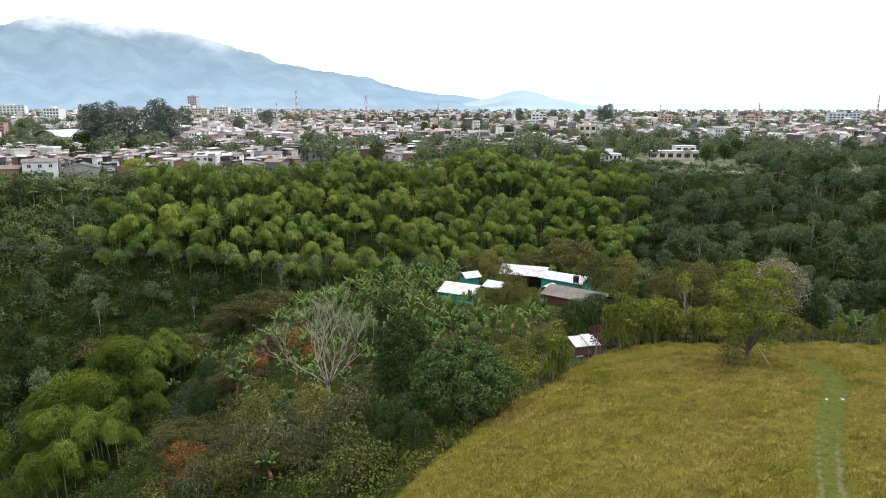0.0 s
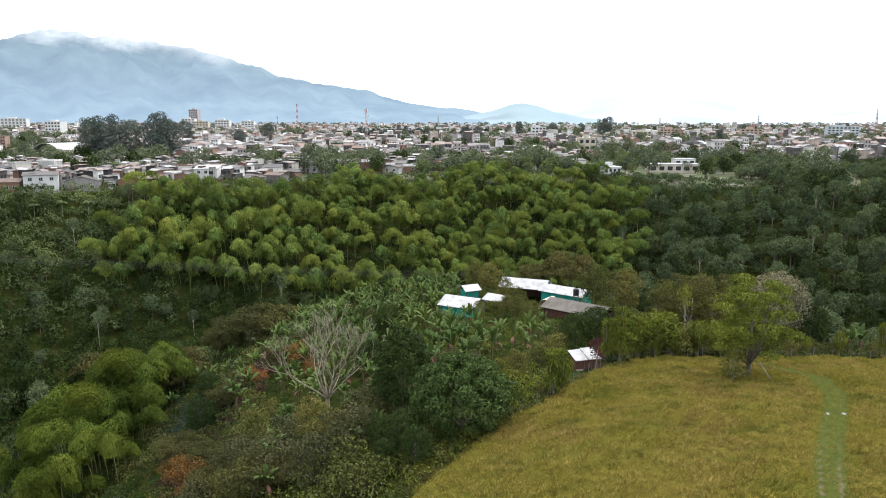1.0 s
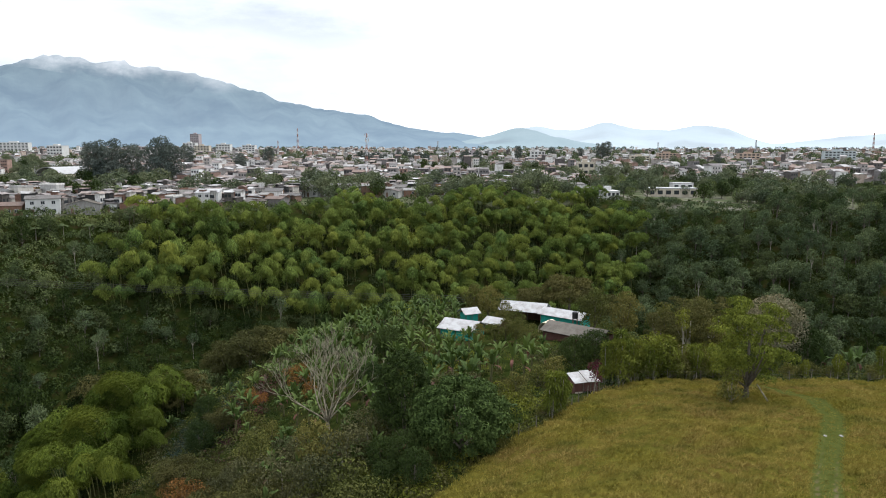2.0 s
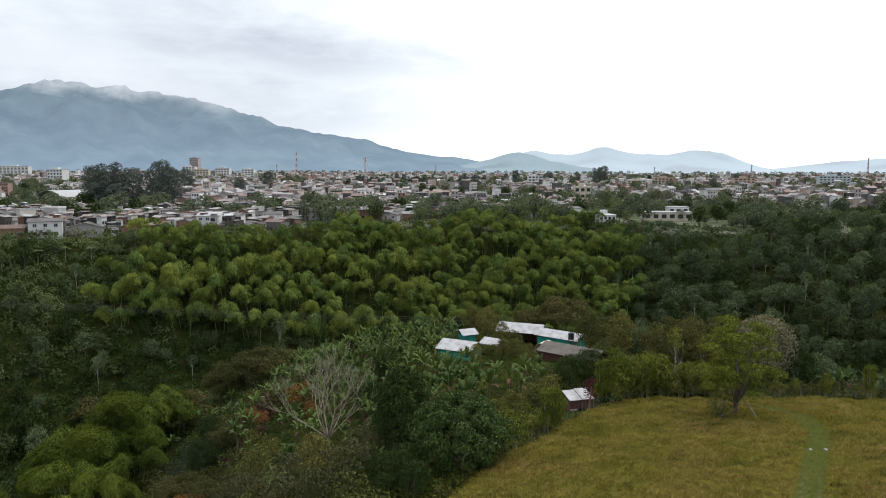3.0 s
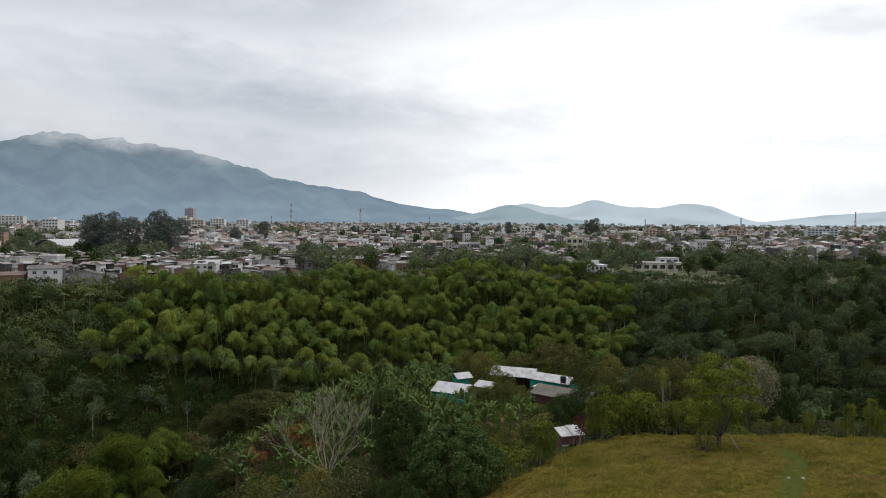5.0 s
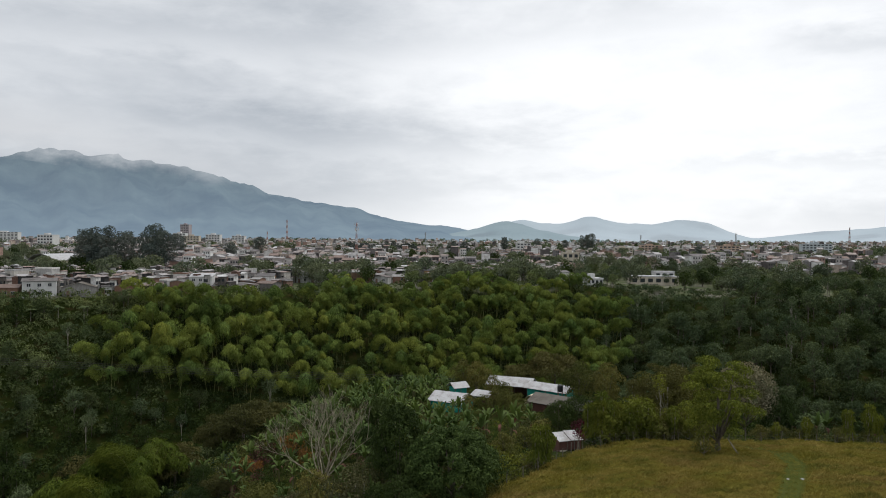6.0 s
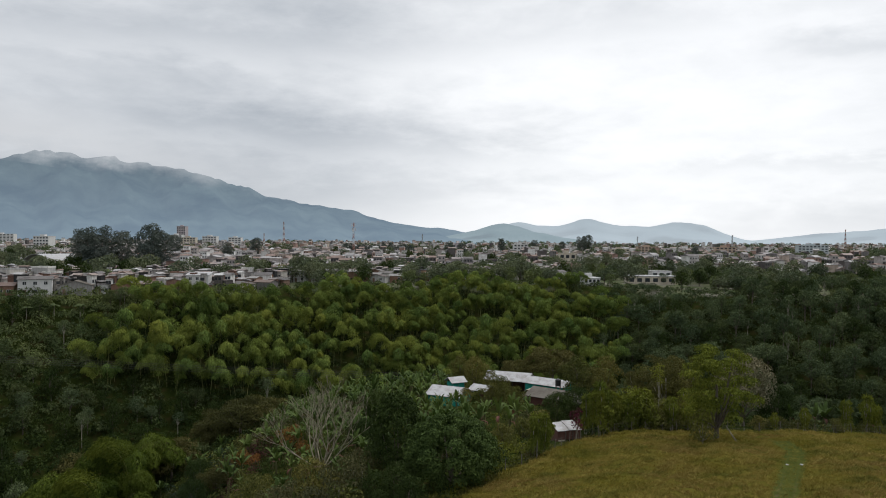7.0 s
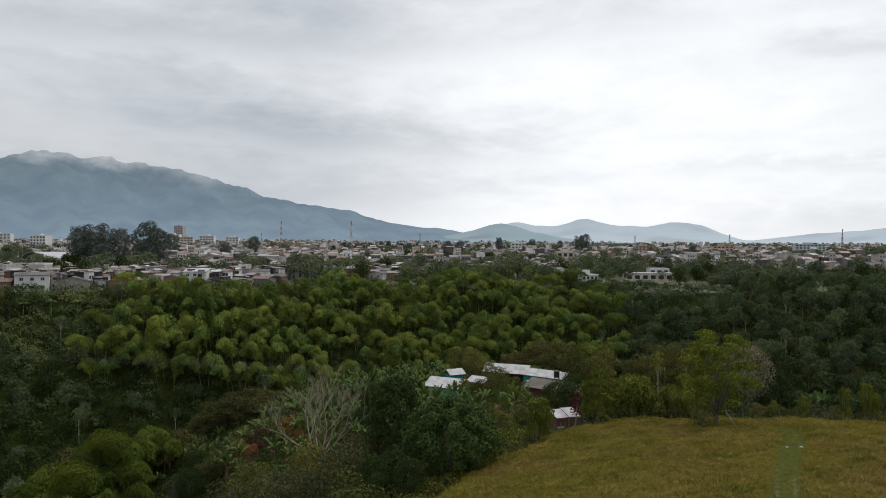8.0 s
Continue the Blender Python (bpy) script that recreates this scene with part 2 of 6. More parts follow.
WALL_DARK = paint_mat("dark_sheeting", [(0.035, 0.035, 0.04)], 0.6, 0.4)
WALL_TEAL = paint_mat("teal_netting", [(0.015, 0.26, 0.21)], 0.7, 0.35)
WALL_BROWN = paint_mat("brown_boards", [(0.10, 0.045, 0.035)], 0.8, 0.5)


def roof_mat(name, colors, rough=0.6, spec=0.35, stain=0.8, depth=0.6):
    """Corrugated sheets: ribs across the slope, rust and grime in patches."""
    m = Mat(name)
    stops = [(k / max(1, len(colors)), c) for k, c in enumerate(colors)]
    r = m.ramp(m.random(), *[(p, scaled(c, depth)) for p, c in stops])
    r.node.color_ramp.interpolation = "CONSTANT"
    grime = m.ramp(m.noise(0.7, 7, 0.7), (0.33, (0.42, 0.36, 0.31)), (0.58, (1, 1, 1)))
    col = m.mix(stain, r, m.mix(1.0, r, grime, "MULTIPLY"))
    w = m.n.new("ShaderNodeTexWave")
    w.inputs["Scale"].default_value = 6.0
    m.l.new(m.tc.outputs["Object"], w.inputs["Vector"])
    m.bump(w.outputs["Fac"], 0.4, 0.03)
    return m.done(col, rough, 0.0, spec)


ROOF = roof_mat("sheet_roof", [(0.13, 0.12, 0.118), (0.36, 0.345, 0.33), (0.22, 0.15, 0.12), (0.16, 0.145, 0.135), (0.08, 0.078, 0.078), (0.34, 0.33, 0.32), (0.14, 0.105, 0.09), (0.18, 0.165, 0.155)])
ROOF_WHITE = roof_mat("white_sheet_roof", [(0.62, 0.62, 0.63)], 0.6, 0.25, 0.75, 0.6)
ROOF_GREY = roof_mat("fibre_cement_roof", [(0.20, 0.18, 0.155)], 0.85, 0.2, 0.7)
ROOF_LIGHT = roof_mat("galvanised_roof", [(0.55, 0.55, 0.56)], 0.45, 0.5, 0.5, 0.62)


def plain_mat(name, color, rough=0.6, metal=0.0, spec=0.4, wear=0.3):
    m = Mat(name)
    col = m.mix(wear, color, m.mix(1.0, color, m.ramp(m.noise(2.5, 5), (0.3, (0.5, 0.5, 0.5)), (0.7, (1.1, 1.1, 1.1))), "MULTIPLY"))
    return m.done(col, rough, metal, spec)


GLASS_DARK = plain_mat("window_glass", (0.03, 0.035, 0.04), 0.15, 0, 0.5)
DOOR_MAT = plain_mat("painted_door", (0.16, 0.10, 0.07), 0.6)
STEEL_RED = plain_mat("red_steel", (0.30, 0.14, 0.11), 0.5)
STEEL_WHITE = plain_mat("white_steel", (0.48, 0.48, 0.48), 0.5)
STEEL = plain_mat("grey_steel", (0.30, 0.31, 0.32), 0.5, 0.3)
BLACK_PLASTIC = plain_mat("black_plastic", (0.02, 0.02, 0.022), 0.4)
CABLE = plain_mat("cable_rubber", (0.03, 0.03, 0.03), 0.5)
CREAM_TANK = plain_mat("cream_sheet", (0.55, 0.47, 0.34), 0.7)


def town_mat(name, *stops):
    """House by house colours for the uncountable far houses."""
    m = Mat(name)
    col = m.ramp(m.island(), *stops)
    col.node.color_ramp.interpolation = "CONSTANT"
    grime = m.ramp(m.noise(0.4, 5, 0.7), (0.35, (0.62, 0.6, 0.57)), (0.6, (1, 1, 1)))
    return m.done(m.mix(1.0, col, grime, "MULTIPLY"), 0.85)


FAR_TOWN = town_mat("far_town_wall", (0.0, (0.56, 0.55, 0.54)), (0.18, (0.34, 0.315, 0.30)), (0.34, (0.30, 0.20, 0.165)), (0.48, (0.68, 0.675, 0.67)), (0.60, (0.17, 0.16, 0.16)), (0.76, (0.42, 0.35, 0.30)), (0.88, (0.10, 0.09, 0.088)))
FAR_ROOF = town_mat("far_town_roof", (0.0, (0.23, 0.205, 0.20)), (0.2, (0.32, 0.31, 0.31)), (0.36, (0.21, 0.155, 0.135)), (0.55, (0.15, 0.14, 0.14)), (0.72, (0.27, 0.225, 0.205)), (0.92, (0.48, 0.48, 0.48)))


def clutter_mat():
    m = Mat("patched_walls")
    col = m.ramp(m.island(), (0.0, (0.03, 0.03, 0.03)), (0.22, (0.10, 0.09, 0.085)), (0.36, (0.56, 0.56, 0.55)), (0.5, (0.17, 0.10, 0.075)), (0.62, (0.30, 0.29, 0.28)), (0.75, (0.07, 0.065, 0.06)), (0.86, (0.42, 0.40, 0.37)))
    col.node.color_ramp.interpolation = "CONSTANT"
    grime = m.ramp(m.noise(0.9, 5, 0.7), (0.35, (0.55, 0.53, 0.5)), (0.6, (1, 1, 1)))
    return m.done(m.mix(1.0, col, grime, "MULTIPLY"), 0.85)


TOWN_CLUTTER = clutter_mat()


def ground_mat():
    """Pasture, worn track, forest floor and town ground on one sheet, told apart by the attribute zone."""
    m = Mat("ground")
    z = m.attr("zone").outputs["Color"]
    sep = m.n.new("ShaderNodeSeparateColor")
    m.l.new(z, sep.inputs["Color"])
    fine, mid_n, large = m.noise(2.2, 6, 0.7), m.noise(0.35, 5, 0.6), m.noise(0.09, 4, 0.55)
    grass = m.ramp(mid_n, (0.30, (0.052, 0.056, 0.010)), (0.50, (0.078, 0.073, 0.014)), (0.72, (0.105, 0.085, 0.021)))
    grass = m.mix(0.6, grass, m.ramp(large, (0.35, (0.058, 0.060, 0.010)), (0.6, (0.105, 0.083, 0.019))))
    grass = m.mix(1.0, grass, m.ramp(fine, (0.28, (0.55, 0.58, 0.45)), (0.66, (1.2, 1.18, 1.1))), "MULTIPLY")
    # dark green floor, its colour deepened further for the shade between plants
    shaded_soil = m.ramp(mid_n, (0.3, (0.012, 0.019, 0.004)), (0.5, (0.022, 0.030, 0.007)), (0.74, (0.042, 0.031, 0.014)))
    track = m.ramp(fine, (0.35, (0.034, 0.042, 0.009)), (0.6, (0.060, 0.067, 0.017)))
    mud = m.ramp(fine, (0.3, (0.065, 0.055, 0.028)), (0.7, (0.115, 0.092, 0.055)))
    town = m.ramp(large, (0.3, (0.04, 0.06, 0.025)), (0.5, (0.08, 0.085, 0.05)), (0.7, (0.16, 0.15, 0.13)))

    def edge(value, noise_fac, amount=0.55):
        v = m.math("ADD", value, m.math("MULTIPLY", m.math("SUBTRACT", noise_fac, 0.5), amount))
        r = m.n.new("ShaderNodeMapRange")
        r.inputs["From Min"].default_value, r.inputs["From Max"].default_value = 0.38, 0.62
        m.l.new(v, r.inputs["Value"])
        return r.outputs["Result"]

    col = m.mix(edge(sep.outputs["Red"], mid_n), shaded_soil, grass)
    col = m.mix(edge(sep.outputs["Green"], fine), col, track)
    col = m.mix(edge(m.attr("rut").outputs["Fac"], fine, 0.5), col, mud)
    col = m.mix(edge(sep.outputs["Blue"], large), col, town)
    m.bump(fine, 0.7, 0.12)
    return m.done(col, 1.0, 0, 0.0)


GROUND = ground_mat()


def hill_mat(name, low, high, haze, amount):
    """Distant wooded slopes, several kilometres off, with aerial haze painted on as a bluish emission."""
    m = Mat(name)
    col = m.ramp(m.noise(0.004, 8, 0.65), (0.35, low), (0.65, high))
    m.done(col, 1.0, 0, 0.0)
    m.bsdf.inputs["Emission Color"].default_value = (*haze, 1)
    # the painted haze glows strongest low over the plain
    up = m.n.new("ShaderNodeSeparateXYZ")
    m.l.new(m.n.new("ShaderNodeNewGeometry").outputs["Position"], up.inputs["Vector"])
    haze_glow = m.n.new("ShaderNodeMapRange")
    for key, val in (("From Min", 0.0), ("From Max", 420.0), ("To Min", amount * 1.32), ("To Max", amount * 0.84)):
        haze_glow.inputs[key].default_value = val
    m.l.new(up.outputs["Z"], haze_glow.inputs["Value"])
    m.l.new(haze_glow.outputs["Result"], m.bsdf.inputs["Emission Strength"])
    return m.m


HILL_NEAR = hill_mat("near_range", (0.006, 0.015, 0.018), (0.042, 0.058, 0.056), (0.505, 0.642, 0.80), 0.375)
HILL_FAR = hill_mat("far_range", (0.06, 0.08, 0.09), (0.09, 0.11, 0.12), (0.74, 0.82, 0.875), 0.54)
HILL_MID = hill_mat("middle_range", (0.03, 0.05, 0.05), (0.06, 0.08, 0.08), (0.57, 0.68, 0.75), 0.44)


def mist_mat():
    """Cloud that hangs over the mountain: bright, torn, thinning downwards."""
    m = Mat("hill_cloud")
    m.m.surface_render_method = "BLENDED"
    uv = m.n.new("ShaderNodeSeparateXYZ")
    m.l.new(m.attr("span").outputs["Vector"], uv.inputs["Vector"])
    torn = m.noise(0.0045, 9, 0.62, "Object", (1, 1, 1.8))
    edge = m.math("ADD", m.math("MULTIPLY", uv.outputs["Y"], 2.6), m.math("MULTIPLY", m.math("SUBTRACT", torn, 0.5), 2.3))
    r = m.n.new("ShaderNodeMapRange")
    r.interpolation_type = "SMOOTHSTEP"
    r.inputs["From Min"].default_value, r.inputs["From Max"].default_value = 0.1, 1.25
    m.l.new(edge, r.inputs["Value"])
    side = m.n.new("ShaderNodeMapRange")
    side.inputs["From Min"].default_value, side.inputs["From Max"].default_value = 0.0, 0.35
    m.l.new(m.math("MULTIPLY", m.math("SUBTRACT", 1.0, uv.outputs["Y"]), m.math("SUBTRACT", 1.0, uv.outputs["X"])), side.inputs["Value"])
    alpha = m.math("MULTIPLY", r.outputs["Result"], side.outputs["Result"])
    em = m.n.new("ShaderNodeEmission")
    em.inputs["Color"].default_value, em.inputs["Strength"].default_value = (1.0, 1.01, 1.02, 1), 0.88
    tr = m.n.new("ShaderNodeBsdfTransparent")
    mx = m.n.new("ShaderNodeMixShader")
    m.l.new(alpha, mx.inputs["Fac"])
    m.l.new(tr.outputs["BSDF"], mx.inputs[1])
    m.l.new(em.outputs["Emission"], mx.inputs[2])
    m.l.new(mx.outputs["Shader"], m.n["Material Output"].inputs["Surface"])
    return m.m


HILL_CLOUD = mist_mat()


# ---------------------------------------------------------------- terrain
def lerp_at(v, xs, ys):
    return np.interp(v, xs, ys)


def smax(a, b, k):
    h = np.clip(0.5 + 0.5 * (a - b) / k, 0, 1)
    return b * (1 - h) + a * h + k * h * (1 - h)


def rim_y(x):
    """The far rim of the ravine, where the town's plateau begins."""
    return lerp_at(x, [-400, -220, -134, -93, -45, 20, 86, 160, 260, 420, 700],
                   [200, 215, 236, 258, 292, 328, 338, 314, 318, 340, 380])


def ground_z(x, y):
    """Height of the ground, in metres."""
    x, y = np.asarray(x, float), np.asarray(y, float)
    # the spur with the pasture and the farm
    crest = lerp_at(y, [-300, 20, 45, 58, 68, 80, 100, 125, 150, 165, 185, 230], [4, 3.2, 2.3, 1.6, 0.4, -2, -5.2, -7.6, -9.6, -17, -32, -60])
    cx = lerp_at(y, [0, 50, 75, 100, 125, 160], [32, 32, 32, 24, 14, 10])
    half = lerp_at(y, [0, 50, 75, 95, 112, 128, 150], [26, 24, 28, 31, 33, 30, 20])
    left = np.maximum(0, cx - x)
    right = np.maximum(0, x - cx)
    off = np.maximum(0, left - half - 10)
    zl = crest - 0.0036 * np.minimum(left, 34) ** 2 - 0.4 * off - 0.25 * np.maximum(0, off - 14)
    zr = crest - 0.0008 * np.minimum(right, 60) ** 2 - lerp_at(y, [86, 115, 150], [0.0, 0.35, 0.5]) * np.maximum(0, right - 18)
    near = np.where(x < cx, zl, zr)
    # the far wall and the plateau
    s = rim_y(x) - y
    plateau = 2.5 + lerp_at(-s, [0, 300, 1500, 2500], [0, 1.2, 17.5, 19.5]) - lerp_at(x, [-200, 60, 180, 700], [-1.5, 0, 6, 6]) * lerp_at(-s, [0, 150], [1, 0])
    far = plateau - 0.62 * np.maximum(0, s - 3)
    z = smax(smax(near, far, 5.0), -52 + 0 * x, 10.0)
    back = lerp_at(y, [-2000, -60], [1, 0])
    return z * (1 - back) + 4 * back


# ---------------------------------------------------------------- mesh tools
rng = np.random.default_rng(7)


def mesh(name, verts, faces, mats, slots=None, smooth=False):
    me = bpy.data.meshes.new(name)
    me.from_pydata(np.asarray(verts, float).tolist(), [], faces if isinstance(faces, list) else faces.tolist())
    for mt in mats if isinstance(mats, (list, tuple)) else [mats]:
        me.materials.append(mt)
    if slots is not None:
        me.polygons.foreach_set("material_index", slots)
    if smooth:
        me.polygons.foreach_set("use_smooth", [True] * len(me.polygons))
    me.update()
    return me


def put(name, me, parent, m=None, label=""):
    """Links a mesh as one part under a thing or a part."""
    ob = new(name, me)
    ob.parent = parent
    if m is not None:
        ob.matrix_basis = m
    return tagged(ob, label)


def thing(name, m, label, category, group="", kind=""):
    ob = new(name)
    ob.empty_display_size = 0.3
    ob.matrix_basis = m
    return tagged(ob, label, category, group, kind)


class Shape:
    """Gathers boxes, tubes and sheets into one mesh."""

    def __init__(self):
        self.v, self.f = [], []

    def add(self, verts, faces):
        k = len(self.v)
        self.v += [tuple(map(float, p)) for p in verts]
        self.f += [tuple(i + k for i in face) for face in faces]
        return self

    def box(self, x0, y0, z0, x1, y1, z1):
        v = [(x, y, z) for z in (z0, z1) for x, y in ((x0, y0), (x1, y0), (x1, y1), (x0, y1))]
        return self.add(v, [(3, 2, 1, 0), (4, 5, 6, 7), (0, 1, 5, 4), (1, 2, 6, 5), (2, 3, 7, 6), (3, 0, 4, 7)])

    def tube(self, path, radii, sides=6):
        path = [Vector(p) for p in path]
        ring, up = [], Vector((0.31, 0.17, 0.93))
        for k, p in enumerate(path):
            d = (path[min(k + 1, len(path) - 1)] - path[max(k - 1, 0)]).normalized()
            a = d.cross(up if abs(d.dot(up)) < 0.95 else Vector((1, 0, 0))).normalized()
            b = d.cross(a)
            r = radii[k] if isinstance(radii, (list, tuple)) else radii
            ring.append([p + (a * math.cos(2 * math.pi * s / sides) + b * math.sin(2 * math.pi * s / sides)) * r for s in range(sides)])
        v = [p for r in ring for p in r]
        f = [(k * sides + s, k * sides + (s + 1) % sides, (k + 1) * sides + (s + 1) % sides, (k + 1) * sides + s) for k in range(len(path) - 1) for s in range(sides)]
        f += [tuple(range(sides - 1, -1, -1)), tuple((len(path) - 1) * sides + s for s in range(sides))]
        return self.add(v, f)

    def slab(self, corners, thick):
        """A sheet with thickness below its four corners."""
        c = [Vector(p) for p in corners]
        n = (c[1] - c[0]).cross(c[3] - c[0]).normalized() * thick
        return self.add(c + [p - n for p in c], [(0, 1, 2, 3), (7, 6, 5, 4), (0, 4, 5, 1), (1, 5, 6, 2), (2, 6, 7, 3), (3, 7, 4, 0)])

    def mesh(self, name, mat, smooth=False):
        return mesh(name, self.v, self.f, mat, None, smooth)


def unit(a):
    return a / np.maximum(np.linalg.norm(a, axis=-1, keepdims=True), 1e-9)


def blades(c, d, size, width, fold=0.18, face=None):
    """Leaf blades from points c along d: folded lozenges. Returns verts and faces."""
    n = len(c)
    side = unit(np.cross(d, rng.normal(size=(n, 3)) + (0, 0, 0.6) if face is None else face))
    up = np.cross(side, d)
    size, w = np.broadcast_to(size, n)[:, None], np.broadcast_to(width, n)[:, None]
    v = np.stack([c, c + d * size * 0.5 + side * w * 0.5 + up * w * fold, c + d * size - up * size * 0.12, c + d * size * 0.5 - side * w * 0.5 + up * w * fold], 1)
    f = np.arange(4 * n).reshape(n, 4)
    return v.reshape(-1, 3), f


def crown_points(lobes, per, flat=0.8, under=0.35):
    """Points and outward ways on the shells of lobes (x, y, z, r); few of them on the underside."""
    c, o = [], []
    for x, y, z, r in lobes:
        n = max(8, int(per * r * r))
        w = unit(rng.normal(size=(n * 2, 3)))
        w = w[(w[:, 2] > -0.15) | (rng.random(2 * n) < under)][:n]
        rad = r * (1.02 - 0.42 * rng.random(len(w)) ** 2.2)
        c.append(np.array([x, y, z]) + w * rad[:, None] * (1, 1, flat))
        o.append(w)
    return np.concatenate(c), np.concatenate(o)


def facing(o, droop, loose, leaf, wide):
    """Ways, sizes and faces of leaves that lie on a lobe like tiles: turned outwards and up, hanging a little."""
    d = unit(np.cross(o, rng.normal(size=o.shape)) + o * 0.25 - np.array([0, 0, droop]) + rng.normal(size=o.shape) * 0.3 * loose)
    face = o + np.array([0, 0, 0.35]) + rng.normal(size=o.shape) * 0.5 * loose
    n_ = len(o)
    return d, leaf * (0.6 + 0.8 * rng.random(n_)), leaf * wide * (0.7 + 0.6 * rng.random(n_)), 0.18, face


def crown_mesh(name, lobes, per, leaf, mat, droop=0.35, wide=0.5, flat=0.8, under=0.15, loose=0.7):
    c, o = crown_points(lobes, per, flat, under)
    v, f = blades(c, *facing(o, droop, loose, leaf, wide))
    return mesh(name, v, f, mat)


def lobes_in(h, base, rad, count, r0, r1, top=0.75):
    """Lobe centres scattered through a crown between base and h, wider in its middle."""
    out = []
    for k in range(count):
        u = (k + 0.5) / count
        z = base + (h - base) * (0.12 + 0.8 * u) - r1 * 0.3
        span = rad * (math.sin(math.pi * (0.22 + 0.62 * u)) ** top)
        a = k * 2.4 + rng.random() * 0.9
        q = span * (0.45 + 0.5 * rng.random()) - r1 * 0.25
        out.append((max(0, q) * math.cos(a), max(0, q) * math.sin(a), z, r0 + (r1 - r0) * rng.random()))
    return out


def dome_lobes(h, base, rad, count, r):
    """Lobes over a rounded dome, for dense crowns that keep a clear outline."""
    out = []
    mid_z, hz = (h + base) / 2, (h - base) / 2
    for k in range(count):
        u = 1 - 1.75 * (k + 0.5) / count
        a = k * 2.39996 + rng.uniform(-0.3, 0.3)
        q = math.sqrt(max(0, 1 - u * u))
        rr = r * rng.uniform(0.75, 1.2)
        out.append(((rad - rr * 0.75) * q * math.cos(a), (rad - rr * 0.75) * q * math.sin(a), mid_z + (hz - rr * 0.7) * u, rr))
    return out


def dome_kind(name, label, h, base, rad, count, r, per, leaf, leafmat, barkmat=None, tr=0.22, droop=0.4, wide=0.45, loose=0.55, category="tree"):
    lobes = dome_lobes(h, base, rad, count, r)
    return Kind(name, label, category, [("trunk", trunk_mesh("trunk", h, max(base, 0.8), lobes, tr, barkmat or BARK)),
                                        ("crown", crown_mesh("crown", lobes, per, leaf, leafmat, droop, wide, 0.85, 0.1, loose))])


def trunk_mesh(name, h, base, lobes, r, mat, limbs=6, lean=0.4, sides=6):
    s = Shape()
    bx, by = (rng.random(2) - 0.5) * lean
    fork = base * 0.9
    s.tube([(0, 0, -0.8), (bx * 0.3, by * 0.3, fork * 0.5), (bx, by, fork), (bx * 1.2, by * 1.2, (fork + h) * 0.5)], [r * 1.25, r, r * 0.8, r * 0.4], sides)
    for x, y, z, q in lobes[:: max(1, len(lobes) // limbs)]:
        s.tube([(bx, by, fork * 0.85), (bx + (x - bx) * 0.45, by + (y - by) * 0.45, fork + (z - fork) * 0.35), (x, y, z)], [r * 0.5, r * 0.32, r * 0.1], 5)
    return s.mesh(name, mat)


class Kind:
    """A kind of plant: its parts as shared meshes."""

    def __init__(self, name, label, category, parts):
        self.name, self.label, self.category, self.parts = name, label, category, parts

    def plant(self, x, y, size=1.0, turn=0.0, group="", z=None, label="", tilt=(0, 0)):
        z = float(ground_z(x, y)) - 0.15 if z is None else z
        ob = thing(self.name, pose(x, y, z, tilt[0], tilt[1], turn) @ Matrix.Diagonal((size, size, size * (0.92 + 0.16 * rng.random()), 1)), label or self.label, self.category, group)
        for pname, me in self.parts:
            put(pname, me, ob)
        return ob


def tree_kind(name, label, h, base, rad, count, r0, r1, per, leaf, leafmat, barkmat=None, r=0.22, droop=0.35, flat=0.8, wide=0.5, top=0.75, loose=0.7, category="tree"):
    lobes = lobes_in(h, base, rad, count, r0, r1, top)
    return Kind(name, label, category, [("trunk", trunk_mesh("trunk", h, base, lobes, r, barkmat or BARK)),
                                        ("crown", crown_mesh("crown", lobes, per, leaf, leafmat, droop, wide, flat, loose=loose))])


# ---------------------------------------------------------------- ground
FENCE = [(-4.5, 46.0), (0.5, 53.5), (5.5, 59.5), (11.0, 66.0), (15.0, 71.5), (18.5, 77.5), (23.5, 80.5), (32.5, 82.6), (43.5, 82.4), (56.5, 83.8), (72.0, 85.0), (95, 86)]
TRACK = [(20.0, 25.0), (22.6, 34.0), (24.8, 40.3), (28.2, 47.0), (33.9, 56.3), (37.4, 62.5), (38.9, 68.5), (38.6, 73.5), (37.0, 78.0), (34.0, 84)]


def fence_y(x):
    return lerp_at(x, [p[0] for p in FENCE], [p[1] for p in FENCE])


def track_x(y):
    return lerp_at(y, [p[1] for p in TRACK], [p[0] for p in TRACK])


def in_pasture(x, y):
    """How far inside the pasture, in metres, from its fence."""
    return np.where(x < -4.5, (x + 4.5) * 1.0 - 0.0 + np.minimum(0, 46 - y), np.minimum((fence_y(x) - y) * 0.72, 40.0))


